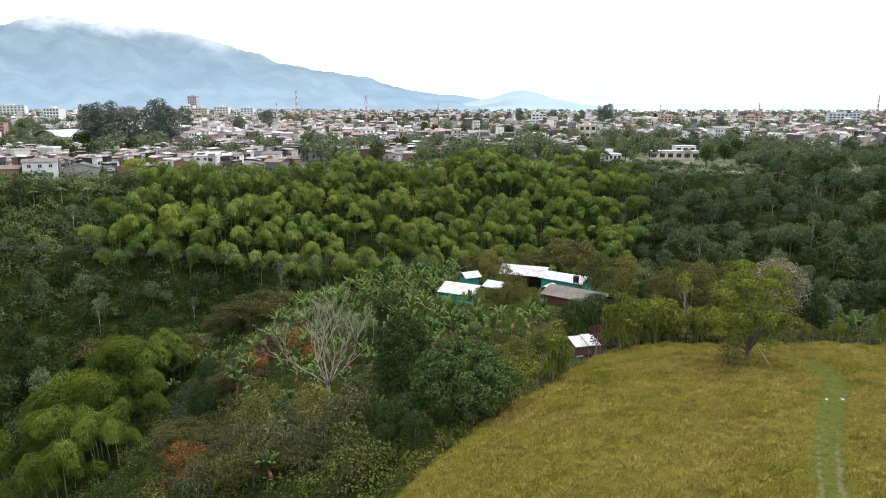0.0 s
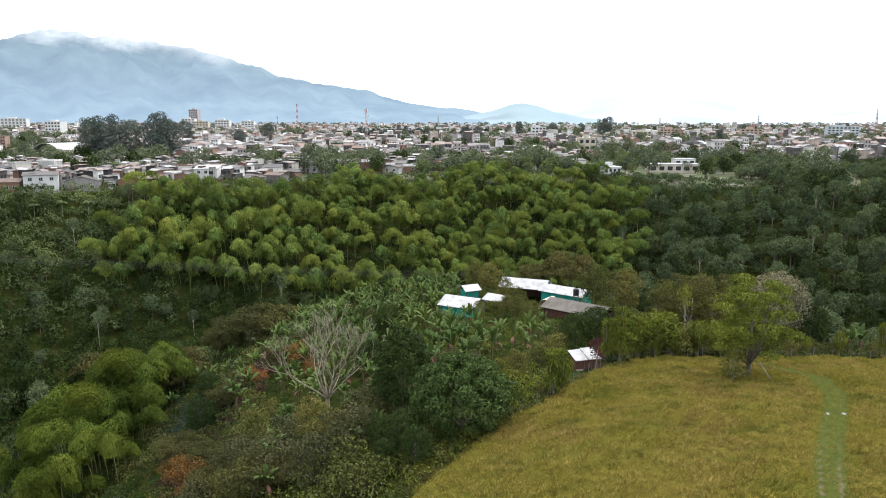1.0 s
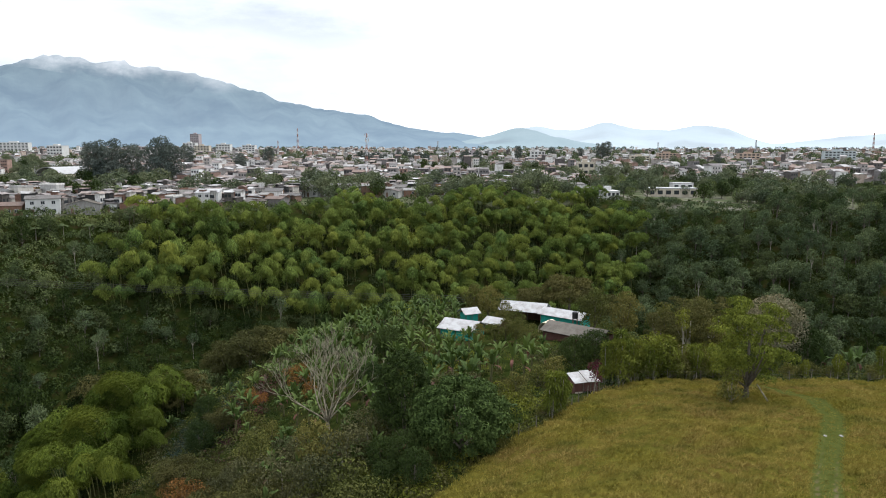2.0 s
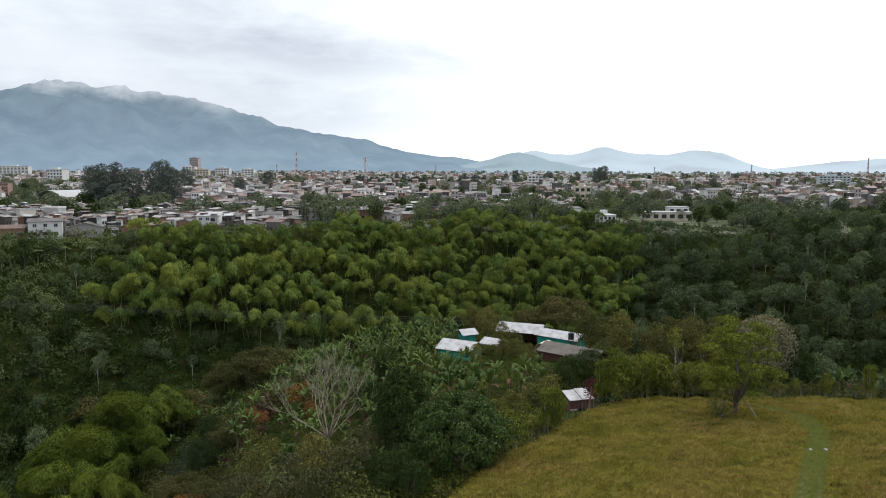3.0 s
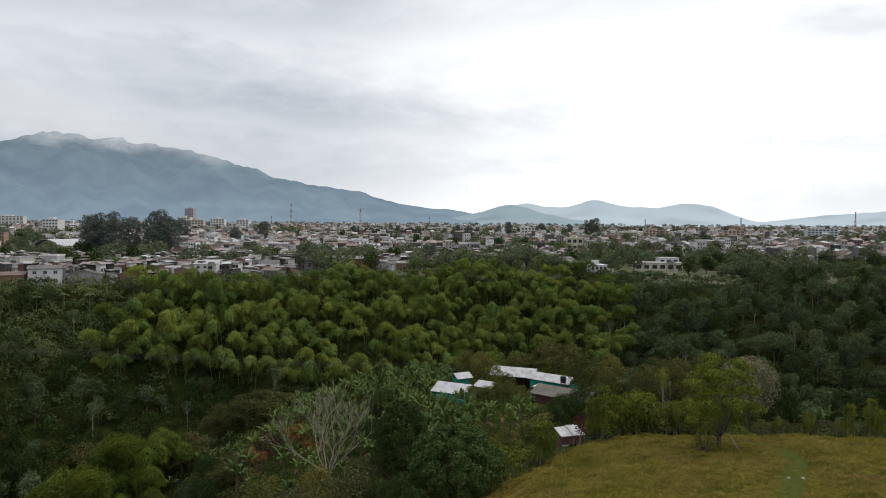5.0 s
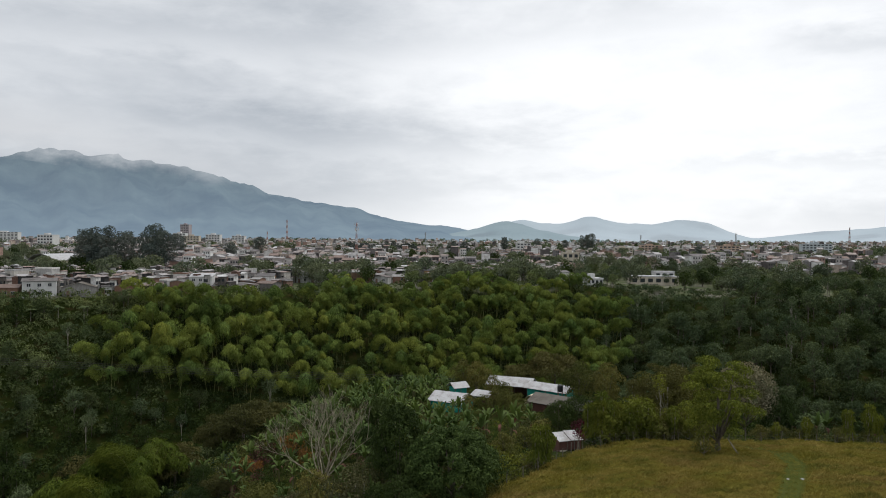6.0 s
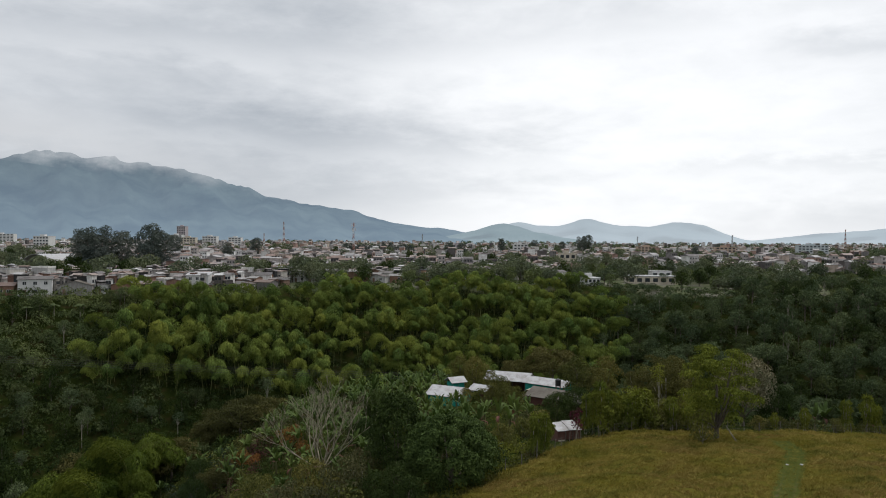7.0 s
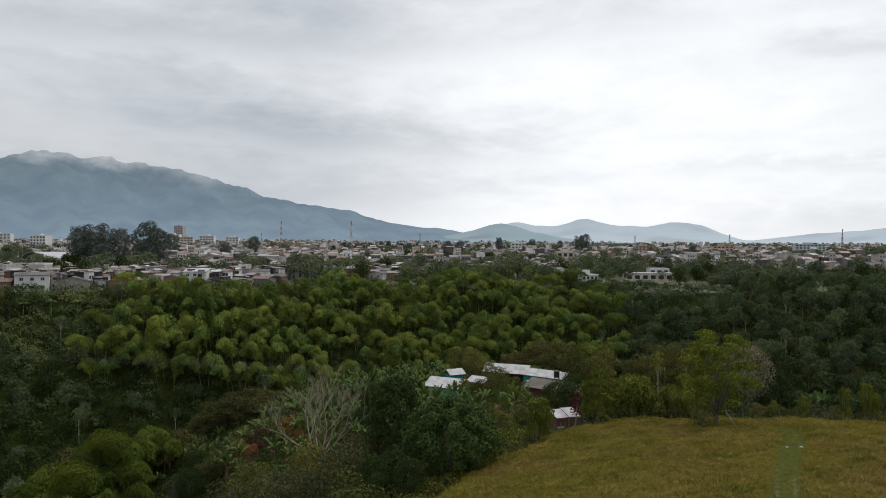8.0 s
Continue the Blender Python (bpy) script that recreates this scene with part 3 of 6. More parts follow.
def rough_z(x, y):
    """Ground height with hummocks."""
    z = ground_z(x, y)
    n = 0.16 * np.sin(x * 1.7 + 1.3 * np.sin(y * 0.9)) * np.sin(y * 1.9 + 0.8 * np.sin(x * 1.1)) + 0.22 * np.sin(x * 0.43 + y * 0.31) * np.sin(y * 0.52 - x * 0.2)
    n = n + 0.09 * np.sin(x * 4.3 + 1.7 * np.sin(y * 1.3)) * np.sin(y * 4.7 + 1.5 * np.sin(x * 1.7))
    n = n + 0.10 * np.sin(y * 2.3 - x * 0.5 + 1.6 * np.sin(x * 0.31) + 1.1 * np.sin(y * 0.37)) * np.clip(0.6 + np.sin(x * 0.23 + 1.0) * np.sin(y * 0.29), 0, 1)
    near = np.clip((130 - np.hypot(x, y)) / 40, 0, 1)
    rut = np.exp(-((np.abs(x - track_x(y)) - 0.72) / 0.28) ** 2) * 0.10 + np.exp(-((x - track_x(y)) / 1.6) ** 2) * 0.08
    rut = rut * ((y > 20) & (y < 84))
    calm = 1 - 0.8 * np.exp(-((x - track_x(y)) / 2.0) ** 2)
    return z + n * near * calm - rut


def graded(lo, fine0, fine1, hi, step, grow):
    a = list(np.arange(fine0, fine1 + 1e-6, step))
    s, v = step, fine1
    while v < hi:
        s *= grow
        v += s
        a.append(min(v, hi))
    s, v = step, fine0
    while v > lo:
        s *= grow
        v -= s
        a.insert(0, max(v, lo))
    return np.array(a)


gx = graded(-4600, -12, 60, 4600, 0.5, 1.10)
gy = graded(-2500, 36, 90, 4800, 0.5, 1.085)
GX, GY = np.meshgrid(gx, gy)
gz = rough_z(GX, GY)
nx, ny = len(gx), len(gy)
idx = np.arange(nx * ny).reshape(ny, nx)
gf = np.stack([idx[:-1, :-1], idx[:-1, 1:], idx[1:, 1:], idx[1:, :-1]], -1).reshape(-1, 4)
ground = tagged(new("ground", mesh("ground", np.stack([GX, GY, gz], -1).reshape(-1, 3), gf, GROUND, None, True)), "grassy pasture hill, wooded ravine and town plateau", "ground", kind="structure")
zone = np.zeros((ny * nx, 4))
px_, py_ = GX.ravel(), GY.ravel()
zone[:, 0] = np.clip(0.5 + in_pasture(px_, py_) / 3.0, 0, 1)
zone[:, 1] = np.exp(-((px_ - track_x(py_)) / 1.3) ** 4) * (py_ < 84) * (py_ > 15)
zone[:, 2] = np.clip(0.5 + (py_ - rim_y(px_)) / 12.0, 0, 1)
zone[:, 3] = 1
att = ground.data.color_attributes.new("zone", "FLOAT_COLOR", "POINT")
att.data.foreach_set("color", zone.ravel())
rut_v = np.exp(-((np.abs(px_ - track_x(py_)) - 0.66) / 0.30) ** 2) * lerp_at(py_, [15, 43, 48, 56, 62], [0.72, 0.70, 0.56, 0.42, 0.2]) * (py_ < 76)
att = ground.data.attributes.new("rut", "FLOAT", "POINT")
att.data.foreach_set("value", rut_v)

# grass of the pasture: tufts of bent blades, thin on the track
n = 210000
tx, ty = rng.uniform(-10, 78, n), rng.uniform(30, 86, n)
keep = (in_pasture(tx, ty) > -0.3) & ((np.abs(tx - track_x(ty)) > 1.0) | (rng.random(n) < 0.45) & (np.abs(np.abs(tx - track_x(ty)) - 0.72) > 0.3)) & (tx < ty * 0.78) & (tx > -ty * 0.2)
clump = 0.5 * np.sin(tx * 0.9 + 2.1 * np.sin(ty * 0.5)) * np.sin(ty * 0.8 + 1.7 * np.sin(tx * 0.45)) + 0.6 * np.sin(tx * 3.1 + 2.0 * np.sin(ty * 1.1)) * np.sin(ty * 3.4 + 1.8 * np.sin(tx * 0.9))
keep &= rng.random(n) < 0.8 + 0.3 * clump
tx, ty, clump = tx[keep], ty[keep], clump[keep]
tz = rough_z(tx, ty)
rep = 4
c = np.repeat(np.stack([tx, ty, tz - 0.03], 1), rep, 0) + rng.normal(size=(len(tx) * rep, 3)) * (0.13, 0.13, 0)
d = unit(rng.normal(size=c.shape) * (0.5, 0.5, 0.15) + (0.2, -0.12, 0.85))
onway = np.exp(-((tx - track_x(ty)) / 1.5) ** 4)
tall = np.repeat((0.27 + 0.22 * clump) * (1 - 0.7 * onway), rep) * (0.6 + 0.8 * rng.random(len(c)))
v, f = blades(c, d, np.maximum(0.10, tall), 0.045, 0.1)
tagged(new("pasture_grass", mesh("pasture_grass", v, f, GRASS_BLADE)), "tall yellow-green pasture grass in bent tufts", "grass", kind="stuff")

# rank green grass on the bank outside the fence
n = 26000
tx, ty = rng.uniform(-16, 16, n), rng.uniform(42, 74, n)
off = in_pasture(tx, ty)
keep = (off < -0.1) & (off > -4.5 + 3.0 * rng.random(n)) & (np.sin(tx * 1.3 + 2 * np.sin(ty * 0.8)) * np.sin(ty * 1.1) > -0.45)
tx, ty = tx[keep], ty[keep]
c = np.repeat(np.stack([tx, ty, rough_z(tx, ty) - 0.03], 1), rep, 0) + rng.normal(size=(len(tx) * rep, 3)) * (0.14, 0.14, 0)
d = unit(rng.normal(size=c.shape) * (0.55, 0.55, 0.15) + (0.0, -0.1, 0.8))
v, f = blades(c, d, 0.22 + 0.28 * rng.random(len(c)), 0.06, 0.1)
tagged(new("verge_grass", mesh("verge_grass", v, f, LEAF_HEDGE)), "rank green grass on the bank below the fence", "grass", kind="stuff")

# ---------------------------------------------------------------- distant ranges
def range_mesh(name, az, crest, r_foot, r_top, rows, mat, rough, seed):
    """A mountain range: crest heights (metres) over azimuths (degrees), with spurs and gullies down its face."""
    A = np.radians(np.linspace(az[0], az[-1], 260))
    H = lerp_at(np.degrees(A), az, crest)
    k = np.ones(5) / 5
    H = np.convolve(np.pad(H, 2, "edge"), k, "valid")
    noise.seed_set(seed)
    vs = []
    for r in range(rows + 1):
        u = r / rows
        for a, h in zip(A, H):
            rad = r_foot + (r_top - r_foot) * u
            p = Vector((a * 26, u * 2.2, seed))
            g = noise.fractal(p, 0.9, 2.1, 5)
            z = 3 + h * (u ** 1.25) * (1 + rough * g * (1 - 0.85 * u)) + h * 0.03 * g * u
            rr = rad + 180 * noise.noise(Vector((a * 14, u * 3, seed + 4)))
            vs.append((math.sin(a) * rr, math.cos(a) * rr, z - (12 if r == 0 else 0)))
    w = len(A)
    fs = [(r * w + i, r * w + i + 1, (r + 1) * w + i + 1, (r + 1) * w + i) for r in range(rows) for i in range(w - 1)]
    return tagged(new(name, mesh(name, vs, fs, mat, None, True)), "", "mountain", kind="structure")


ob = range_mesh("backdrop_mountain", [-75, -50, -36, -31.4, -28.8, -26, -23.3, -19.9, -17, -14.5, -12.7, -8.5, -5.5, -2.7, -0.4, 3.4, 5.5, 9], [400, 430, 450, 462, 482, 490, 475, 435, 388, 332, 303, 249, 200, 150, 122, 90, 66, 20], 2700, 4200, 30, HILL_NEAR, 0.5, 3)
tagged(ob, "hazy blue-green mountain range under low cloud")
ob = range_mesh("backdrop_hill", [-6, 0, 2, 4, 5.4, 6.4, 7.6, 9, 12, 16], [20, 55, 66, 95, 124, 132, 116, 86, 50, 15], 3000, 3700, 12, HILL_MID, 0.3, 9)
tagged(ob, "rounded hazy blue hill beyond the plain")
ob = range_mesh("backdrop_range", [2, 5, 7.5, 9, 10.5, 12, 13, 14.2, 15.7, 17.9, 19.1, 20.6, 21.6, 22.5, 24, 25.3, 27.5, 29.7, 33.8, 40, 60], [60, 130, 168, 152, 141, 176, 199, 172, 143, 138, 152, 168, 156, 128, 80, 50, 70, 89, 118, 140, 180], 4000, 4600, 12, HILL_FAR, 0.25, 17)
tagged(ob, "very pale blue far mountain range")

# cloud over the range
A = np.radians(np.linspace(-50, -8, 80))
vs, fs, span = [], [], []
for r in range(13):
    for k, a in enumerate(A):
        low = lerp_at(math.degrees(a), [-50, -30, -22, -8], [5.6, 5.55, 4.5, 2.3])
        e = math.radians(low + r / 12 * 5.0)
        vs.append((math.sin(a) * 2450, math.cos(a) * 2450, math.tan(e) * 2450 + 26))
        span.append((k / 79, r / 12, 0))
fs = [(r * 80 + k, r * 80 + k + 1, r * 80 + k + 81, r * 80 + k + 80) for r in range(12) for k in range(79)]
ob = tagged(new("backdrop_cloud", mesh("backdrop_cloud", vs, fs, HILL_CLOUD)), "torn white cloud hanging on the mountain", "cloud", kind="structure")
at_ = ob.data.attributes.new("span", "FLOAT_VECTOR", "POINT")
at_.data.foreach_set("vector", np.array(span).ravel())

# ---------------------------------------------------------------- plants of the far wall
def plume_meshes(seed, h, lean, wide, leafs, leaf, mat, droop=0.95, low=0.33):
    """One bamboo culm that nods over, and its plume: rounded heads of hanging leaves, shaggy at the rim."""
    def at(s):
        return np.stack([lean * np.abs(s) ** 2.2, 0.3 * np.sin(s * 3 + seed), h * (s - 0.36 * np.abs(s) ** 4.5)], -1)

    cul = Shape().tube([tuple(p) for p in at(np.linspace(-0.05, 0.97, 7))], [0.09, 0.09, 0.08, 0.07, 0.06, 0.04, 0.02], 5).mesh("culm", CULM)
    # the head: a rounded, nodding plume of leaves over the arch of the culm, thinning to its tip
    s = low + (1.07 - low) * rng.random(leafs) ** 0.85
    p, tang = at(s), unit(at(s + 0.02) - at(s - 0.02))
    w = wide * np.sqrt(np.clip(1 - ((s - 0.68) / 0.46) ** 2, 0.02, 1)) * (1 + 0.13 * np.sin(s * 26 + seed * 1.7))
    side = unit(np.cross(tang, np.array([0.0, 0.0, 1.0]) + 1e-3))
    top = np.cross(side, tang)
    a = (rng.random(leafs) - 0.5) * 1.5 * np.pi
    q = (0.78 + 0.25 * rng.random(leafs)) * (1 + 0.12 * np.sin(a * 5 + s * 9))
    o = side * np.sin(a)[:, None] + top * np.cos(a)[:, None]
    c = p + o * (w * q)[:, None]
    d = unit(o * 0.3 + tang * 0.55 - np.array([0, 0, droop * 0.8]) + rng.normal(size=o.shape) * 0.2)
    face = o + np.array([0, 0, 0.15]) + rng.normal(size=o.shape) * 0.22
    v, f = blades(c, d, leaf * (0.65 + 0.7 * rng.random(len(c))), leaf * 0.3, 0.1, face)
    return cul, mesh("plume", v, f, mat)


class Bamboo:
    def __init__(self, label, count, h, leafs, leaf, mat, spread, wide, droop=0.95, low=0.33):
        self.label, self.spread = label, spread
        self.plumes = [plume_meshes(k, h * (0.8 + 0.07 * k), h * (0.26 + 0.045 * k), wide * (0.9 + 0.06 * k), leafs, leaf, mat, droop, low) for k in range(count)]

    def plant(self, x, y, size, stems, group, z=None):
        z = float(ground_z(x, y)) - 0.2 if z is None else z
        ob = thing("bamboo", pose(x, y, z, 0, 0, rng.uniform(-12, 12)), self.label, "bamboo", group)
        for k in range(stems):
            cu, pl = self.plumes[int(rng.integers(len(self.plumes)))]
            a, q = k * 2.4 + rng.random(), self.spread * math.sqrt((k + 0.3) / stems)
            s = size * (0.52 + 0.62 * rng.random() ** 0.8)
            m = pose(q * math.cos(a), q * math.sin(a), 0, 0, 0, -90 + 62 * math.cos(a) + rng.uniform(-35, 35)) @ Matrix.Diagonal((s, s, s, 1))
            culm = put("culm", cu, ob, m)
            put("plume", pl, culm)
        return ob


bamboo = Bamboo("tall green bamboo clump with drooping feathery plumes", 6, 14.5, 580, 0.85, LEAF_BAMBOO, 3.8, 1.32, 0.95, 0.38)
bamboo_near = Bamboo("fresh yellow-green bamboo clump with arching plumes", 5, 13.5, 1900, 0.42, LEAF_BAMBOO_NEAR, 3.9, 1.45, 0.6, 0.5)

forest = [
    tree_kind("forest_tree", "dark green broadleaf tree on the ravine slope", 13, 5.0, 4.2, 12, 1.5, 2.2, 17, 0.92, LEAF_FOREST),
    tree_kind("forest_tree", "tall dark green tree with a layered crown", 16, 7.5, 4.0, 11, 1.4, 2.1, 17, 0.92, LEAF_FOREST, None, 0.25, 0.3, 0.6),
    tree_kind("forest_tree", "slim pale-trunked tree with a small crown", 15, 9.5, 2.8, 8, 1.1, 1.7, 22, 0.8, LEAF_FOREST, BARK_PALE, 0.16),
    tree_kind("forest_tree", "broad mid-green tree on the ravine slope", 11, 3.5, 5.2, 14, 1.5, 2.3, 17, 0.92, LEAF_JUNGLE, None, 0.25, 0.3, 0.6),
    tree_kind("forest_tree", "dense dark tree hung with creepers", 14, 2.0, 3.6, 15, 1.4, 2.0, 17, 0.92, LEAF_DARK, None, 0.25, 0.9),
    tree_kind("forest_tree", "leafy mid-green tree on the ravine slope", 11, 2.5, 4.0, 13, 1.4, 2.1, 19, 0.85, LEAF_JUNGLE, None, 0.2, 0.5),
    tree_kind("forest_tree", "small bright green tree on the ravine slope", 9, 3.0, 3.2, 10, 1.2, 1.8, 20, 0.85, LEAF_RIM, BARK_PALE, 0.15, 0.5),
]


def scatter(x0, x1, y0, y1, step, jitter=0.42):
    for i in range(int((x1 - x0) / step) + 1):
        for j in range(int((y1 - y0) / step) + 1):
            yield x0 + (i + 0.5 * (j % 2)) * step + rng.uniform(-jitter, jitter) * step, y0 + j * step + rng.uniform(-jitter, jitter) * step


def bamboo_share(x, y, s):
    """Share of bamboo on the far wall: a broad stand in the middle, a thin belt half way down at its west end."""
    r = x / y
    top, foot = lerp_at(r, [-0.54, -0.43, -0.41], [33, 27, -14]), lerp_at(r, [-0.54, -0.43, -0.40, -0.2, 0.0, 0.29], [44, 46, 50, 58, 84, 66])
    a = lerp_at(r, [-0.53, -0.50, 0.225, 0.265, 0.30], [0.0, 1.0, 1.0, 0.7, 0.0])
    return a * lerp_at(s, [top - 4, top, foot, foot + 7], [0.0, 1.0, 1.0, 0.0])


wild = []
for x, y in scatter(-240, 330, 120, 350, 7.4):
    s = float(rim_y(x)) - y
    zg = float(ground_z(x, y))
    if s < -8 or zg < -49.5 and rng.random() < 0.3 or abs(x) > 0.70 * y + 14:
        continue
    if float(ground_z(x, y)) > -30 and s > 85:
        continue
    if s > 100 + 25 * rng.random():
        continue
    if x < -118 and s < 12:
        continue
    if -15 < x < 45 and zg + 15 < 26 - 0.237 * y:
        continue
    room = ((0.5 if 76 < x < 96 else 8.0 + 2.4 * math.sin(x * 0.11)) - zg) / 13.0
    if rng.random() < bamboo_share(x, y, s):
        if room > 0.55 and rng.random() < 0.9:
            bamboo.plant(x, y, min(room, rng.uniform(0.85, 1.15)), 6 if s < 40 else 5, "bamboo on the ravine wall")
    else:
        wild.append((x, y, s))
class Canopy:
    """Trees past the first 300, joined into one mesh."""

    def __init__(self):
        self.v, self.f, self.m, self.mats, self.n = [], [], [], [], 0

    def add(self, kind, x, y, size):
        a = rng.random() * 6.28
        ca, sa = math.cos(a), math.sin(a)
        z = float(ground_z(x, y)) - 0.15
        for pname, me in kind.parts:
            co = np.empty(len(me.vertices) * 3)
            me.vertices.foreach_get("co", co)
            co = co.reshape(-1, 3) * size
            co = np.stack([co[:, 0] * ca - co[:, 1] * sa + x, co[:, 0] * sa + co[:, 1] * ca + y, co[:, 2] + z], 1)
            mt = me.materials[0]
            if mt not in self.mats:
                self.mats.append(mt)
            self.f += [tuple(i + self.n for i in p.vertices) for p in me.polygons]
            self.m += [self.mats.index(mt)] * len(me.polygons)
            self.v.append(co)
            self.n += len(co)

    def make(self, name, label):
        return tagged(new(name, mesh(name, np.concatenate(self.v), self.f, self.mats, self.m)), label, "trees", kind="stuff")


canopy = Canopy()
count = 0
for x, y, s in sorted(wild, key=lambda p: math.hypot(p[0], p[1])):
    k = forest[int(rng.choice(7, p=[0.28, 0.17, 0.12, 0.14, 0.2, 0.06, 0.03] if x > 60 else [0.05, 0.03, 0.12, 0.05, 0.05, 0.3, 0.4] if s < 45 else [0.1, 0.08, 0.06, 0.08, 0.5, 0.16, 0.02]))]
    room = ((-1.0 if 74 < x < 148 else 7.5) - float(ground_z(x, y))) / 14.0
    size = min(max(room, 0.22), rng.uniform(0.62, 1.05) * (0.72 if x < -60 else 1.0))
    if count < 170:
        k.plant(x, y, size, rng.random() * 360, "trees on the ravine slopes")
        count += 1
    else:
        canopy.add(k, x, y, size)


def mounds(name, label, spots, leaf, per, mat, lift=0.3):
    """Low growth as one mesh: leafy mounds at spots (x, y, r)."""
    lob = [(x, y, float(ground_z(x, y)) + lift * r, r) for x, y, r in spots]
    c, o = crown_points(lob, per, 0.8, 0.0)
    keep_ = c[:, 2] > ground_z(c[:, 0], c[:, 1]) - 0.2
    c, o = c[keep_], o[keep_]
    vv, fc = blades(c, *facing(o, 0.25, 0.8, leaf, 0.5))
    return tagged(new(name, mesh(name, vv, fc, mat)), label, "undergrowth", kind="stuff")


spots = []
for x, y in scatter(-235, 320, 100, 350, 4.2, 0.6):
    s = float(rim_y(x)) - y
    if -6 < s < 125 and not (-15 < x < 45 and ground_z(x, y) + 4 < 26 - 0.237 * y) and abs(x) < 0.7 * y + 12 and (ground_z(x, y) < -20 or s < 60):
        spots.append((x, y, rng.uniform(1.2, 3.0) * (0.85 if s < 10 else 1.0)))
mounds("ravine_undergrowth", "green creepers and shrubs covering the ravine slopes", [p for p in spots if rim_y(p[0]) - p[1] < 62], 1.05, 11, LEAF_JUNGLE, 0.35)
mounds("ravine_floor_thicket", "dark thicket at the foot of the ravine", [p for p in spots if rim_y(p[0]) - p[1] >= 62], 0.95, 13, LEAF_DARK, 0.35)
kinds_ = {"dark": [], "green": [], "olive": [], "pale": []}
for x, y in scatter(-90, 22, 44, 158, 1.9, 0.6):
    if float(in_pasture(np.array(x), np.array(y))) < -0.1 and ground_z(x, y) > -46 and not (1 < x < 28 and 106 < y < 140):
        q = math.sin(x * 0.21 + 1.2) * math.sin(y * 0.17) + rng.uniform(-0.5, 0.5)
        if float(in_pasture(np.array(x), np.array(y))) > -0.9 and -9 < x < 8 and y < 64 or 14.2 < x < 20 and 71 < y < 79:
            continue
        kinds_["dark" if q < 0.05 else "green" if q < 0.42 else "olive" if q < 0.68 else "pale"].append((x, y, rng.uniform(0.4, 0.8 if -20 < x < 14 and 80 < y < 112 else 1.25 if x > -24 else 1.7)))
for x, y in scatter(18, 100, 82, 150, 2.3, 0.6):
    if y > float(fence_y(x)) + 1.5 and not (1 < x < 28 and 106 < y < 140):
        kinds_["green" if rng.random() < 0.6 else "dark"].append((x, y, rng.uniform(0.4, 1.4)))
for x, y in scatter(2, 28, 106, 140, 2.6, 0.6):
    kinds_["green"].append((x, y, rng.uniform(0.2, 0.55)))
herbs = [(rng.normal(8.6, 1.6), rng.normal(76, 4.5), rng.uniform(0.4, 0.9)) for k in range(90)] + [(rng.normal(-1.0, 4.0), rng.normal(100, 4.0), rng.uniform(0.5, 1.1)) for k in range(110)] + [(rng.normal(-9, 3.0), rng.normal(55, 3.0), rng.uniform(0.4, 0.9)) for k in range(60)]
for k in range(150):
    hy = rng.uniform(46, 66)
    herbs.append((float(lerp_at(hy, [p[1] for p in FENCE[:5]], [p[0] for p in FENCE[:5]])) - 0.9 - 2.6 * rng.random() ** 1.5, hy + rng.uniform(0, 1.5), rng.uniform(0.25, 0.6)))
herbs = [p for p in herbs if float(in_pasture(np.array(p[0]), np.array(p[1]))) < -0.6]
mounds("light_herbs", "light green herbs and young shoots on the hillside", herbs, 0.3, 60, LEAF_YELLOW, 0.5)
mounds("dark_undergrowth", "dark green shrubs on the near hillside", kinds_["dark"], 0.36, 36, LEAF_DARK, 0.4)
mounds("green_undergrowth", "green herbs and shrubs on the near hillside", kinds_["green"], 0.36, 44, LEAF_HEDGE, 0.4)
mounds("olive_undergrowth", "olive-brown scrub on the near hillside", kinds_["olive"], 0.36, 40, LEAF_BROWN, 0.4)
mounds("pale_undergrowth", "pale grey-green herbs on the near hillside", kinds_["pale"], 0.4, 36, LEAF_GREY, 0.4)
spots, bright, deep = [], [], []
for x, y in scatter(-205, -62, 116, 262, 3.1, 0.6):
    s = float(rim_y(x)) - y
    if 2 < s < 120 and abs(x) < 0.7 * y + 12:
        (bright if s < 26 + 12 * math.sin(x * 0.09) else deep).append((x, y, rng.uniform(1.2, 2.6)))
for x, y in scatter(70, 300, 200, 330, 5.0, 0.6):
    s = float(rim_y(x)) - y
    if 2 < s < 95 and abs(x) < 0.7 * y + 12:
        spots.append((x, y, rng.uniform(1.5, 3.2)))
mounds("slope_thicket", "dense dark thicket over the ravine slope", spots, 0.8, 16, LEAF_FOREST, 0.7)
mounds("deep_thicket", "dark creepers and bushes deep in the ravine", deep, 0.75, 15, LEAF_DARK, 0.7)
mounds("rim_thicket", "bright green creepers and shrubs below the town's edge", bright, 0.75, 15, LEAF_RIM, 0.7)
creepers = [(rng.normal(-38.0, 2.6), rng.normal(101, 6.5), rng.uniform(0.6, 1.1)) for k in range(170)]
mounds("creeper_bank", "dark blue-green creepers draped over the bank", creepers, 0.3, 60, LEAF_CREEPER, 0.3)
spots = [(rng.normal(-29.5, 3.0), rng.normal(103, 5.5), rng.uniform(0.5, 1.1)) for k in range(110)] + [(rng.normal(-33, 2.5), rng.normal(82, 4.0), rng.uniform(0.5, 1.0)) for k in range(40)]
mounds("russet_undergrowth", "dry russet scrub on bare slope", spots, 0.38, 40, LEAF_RUSSET, 0.5)

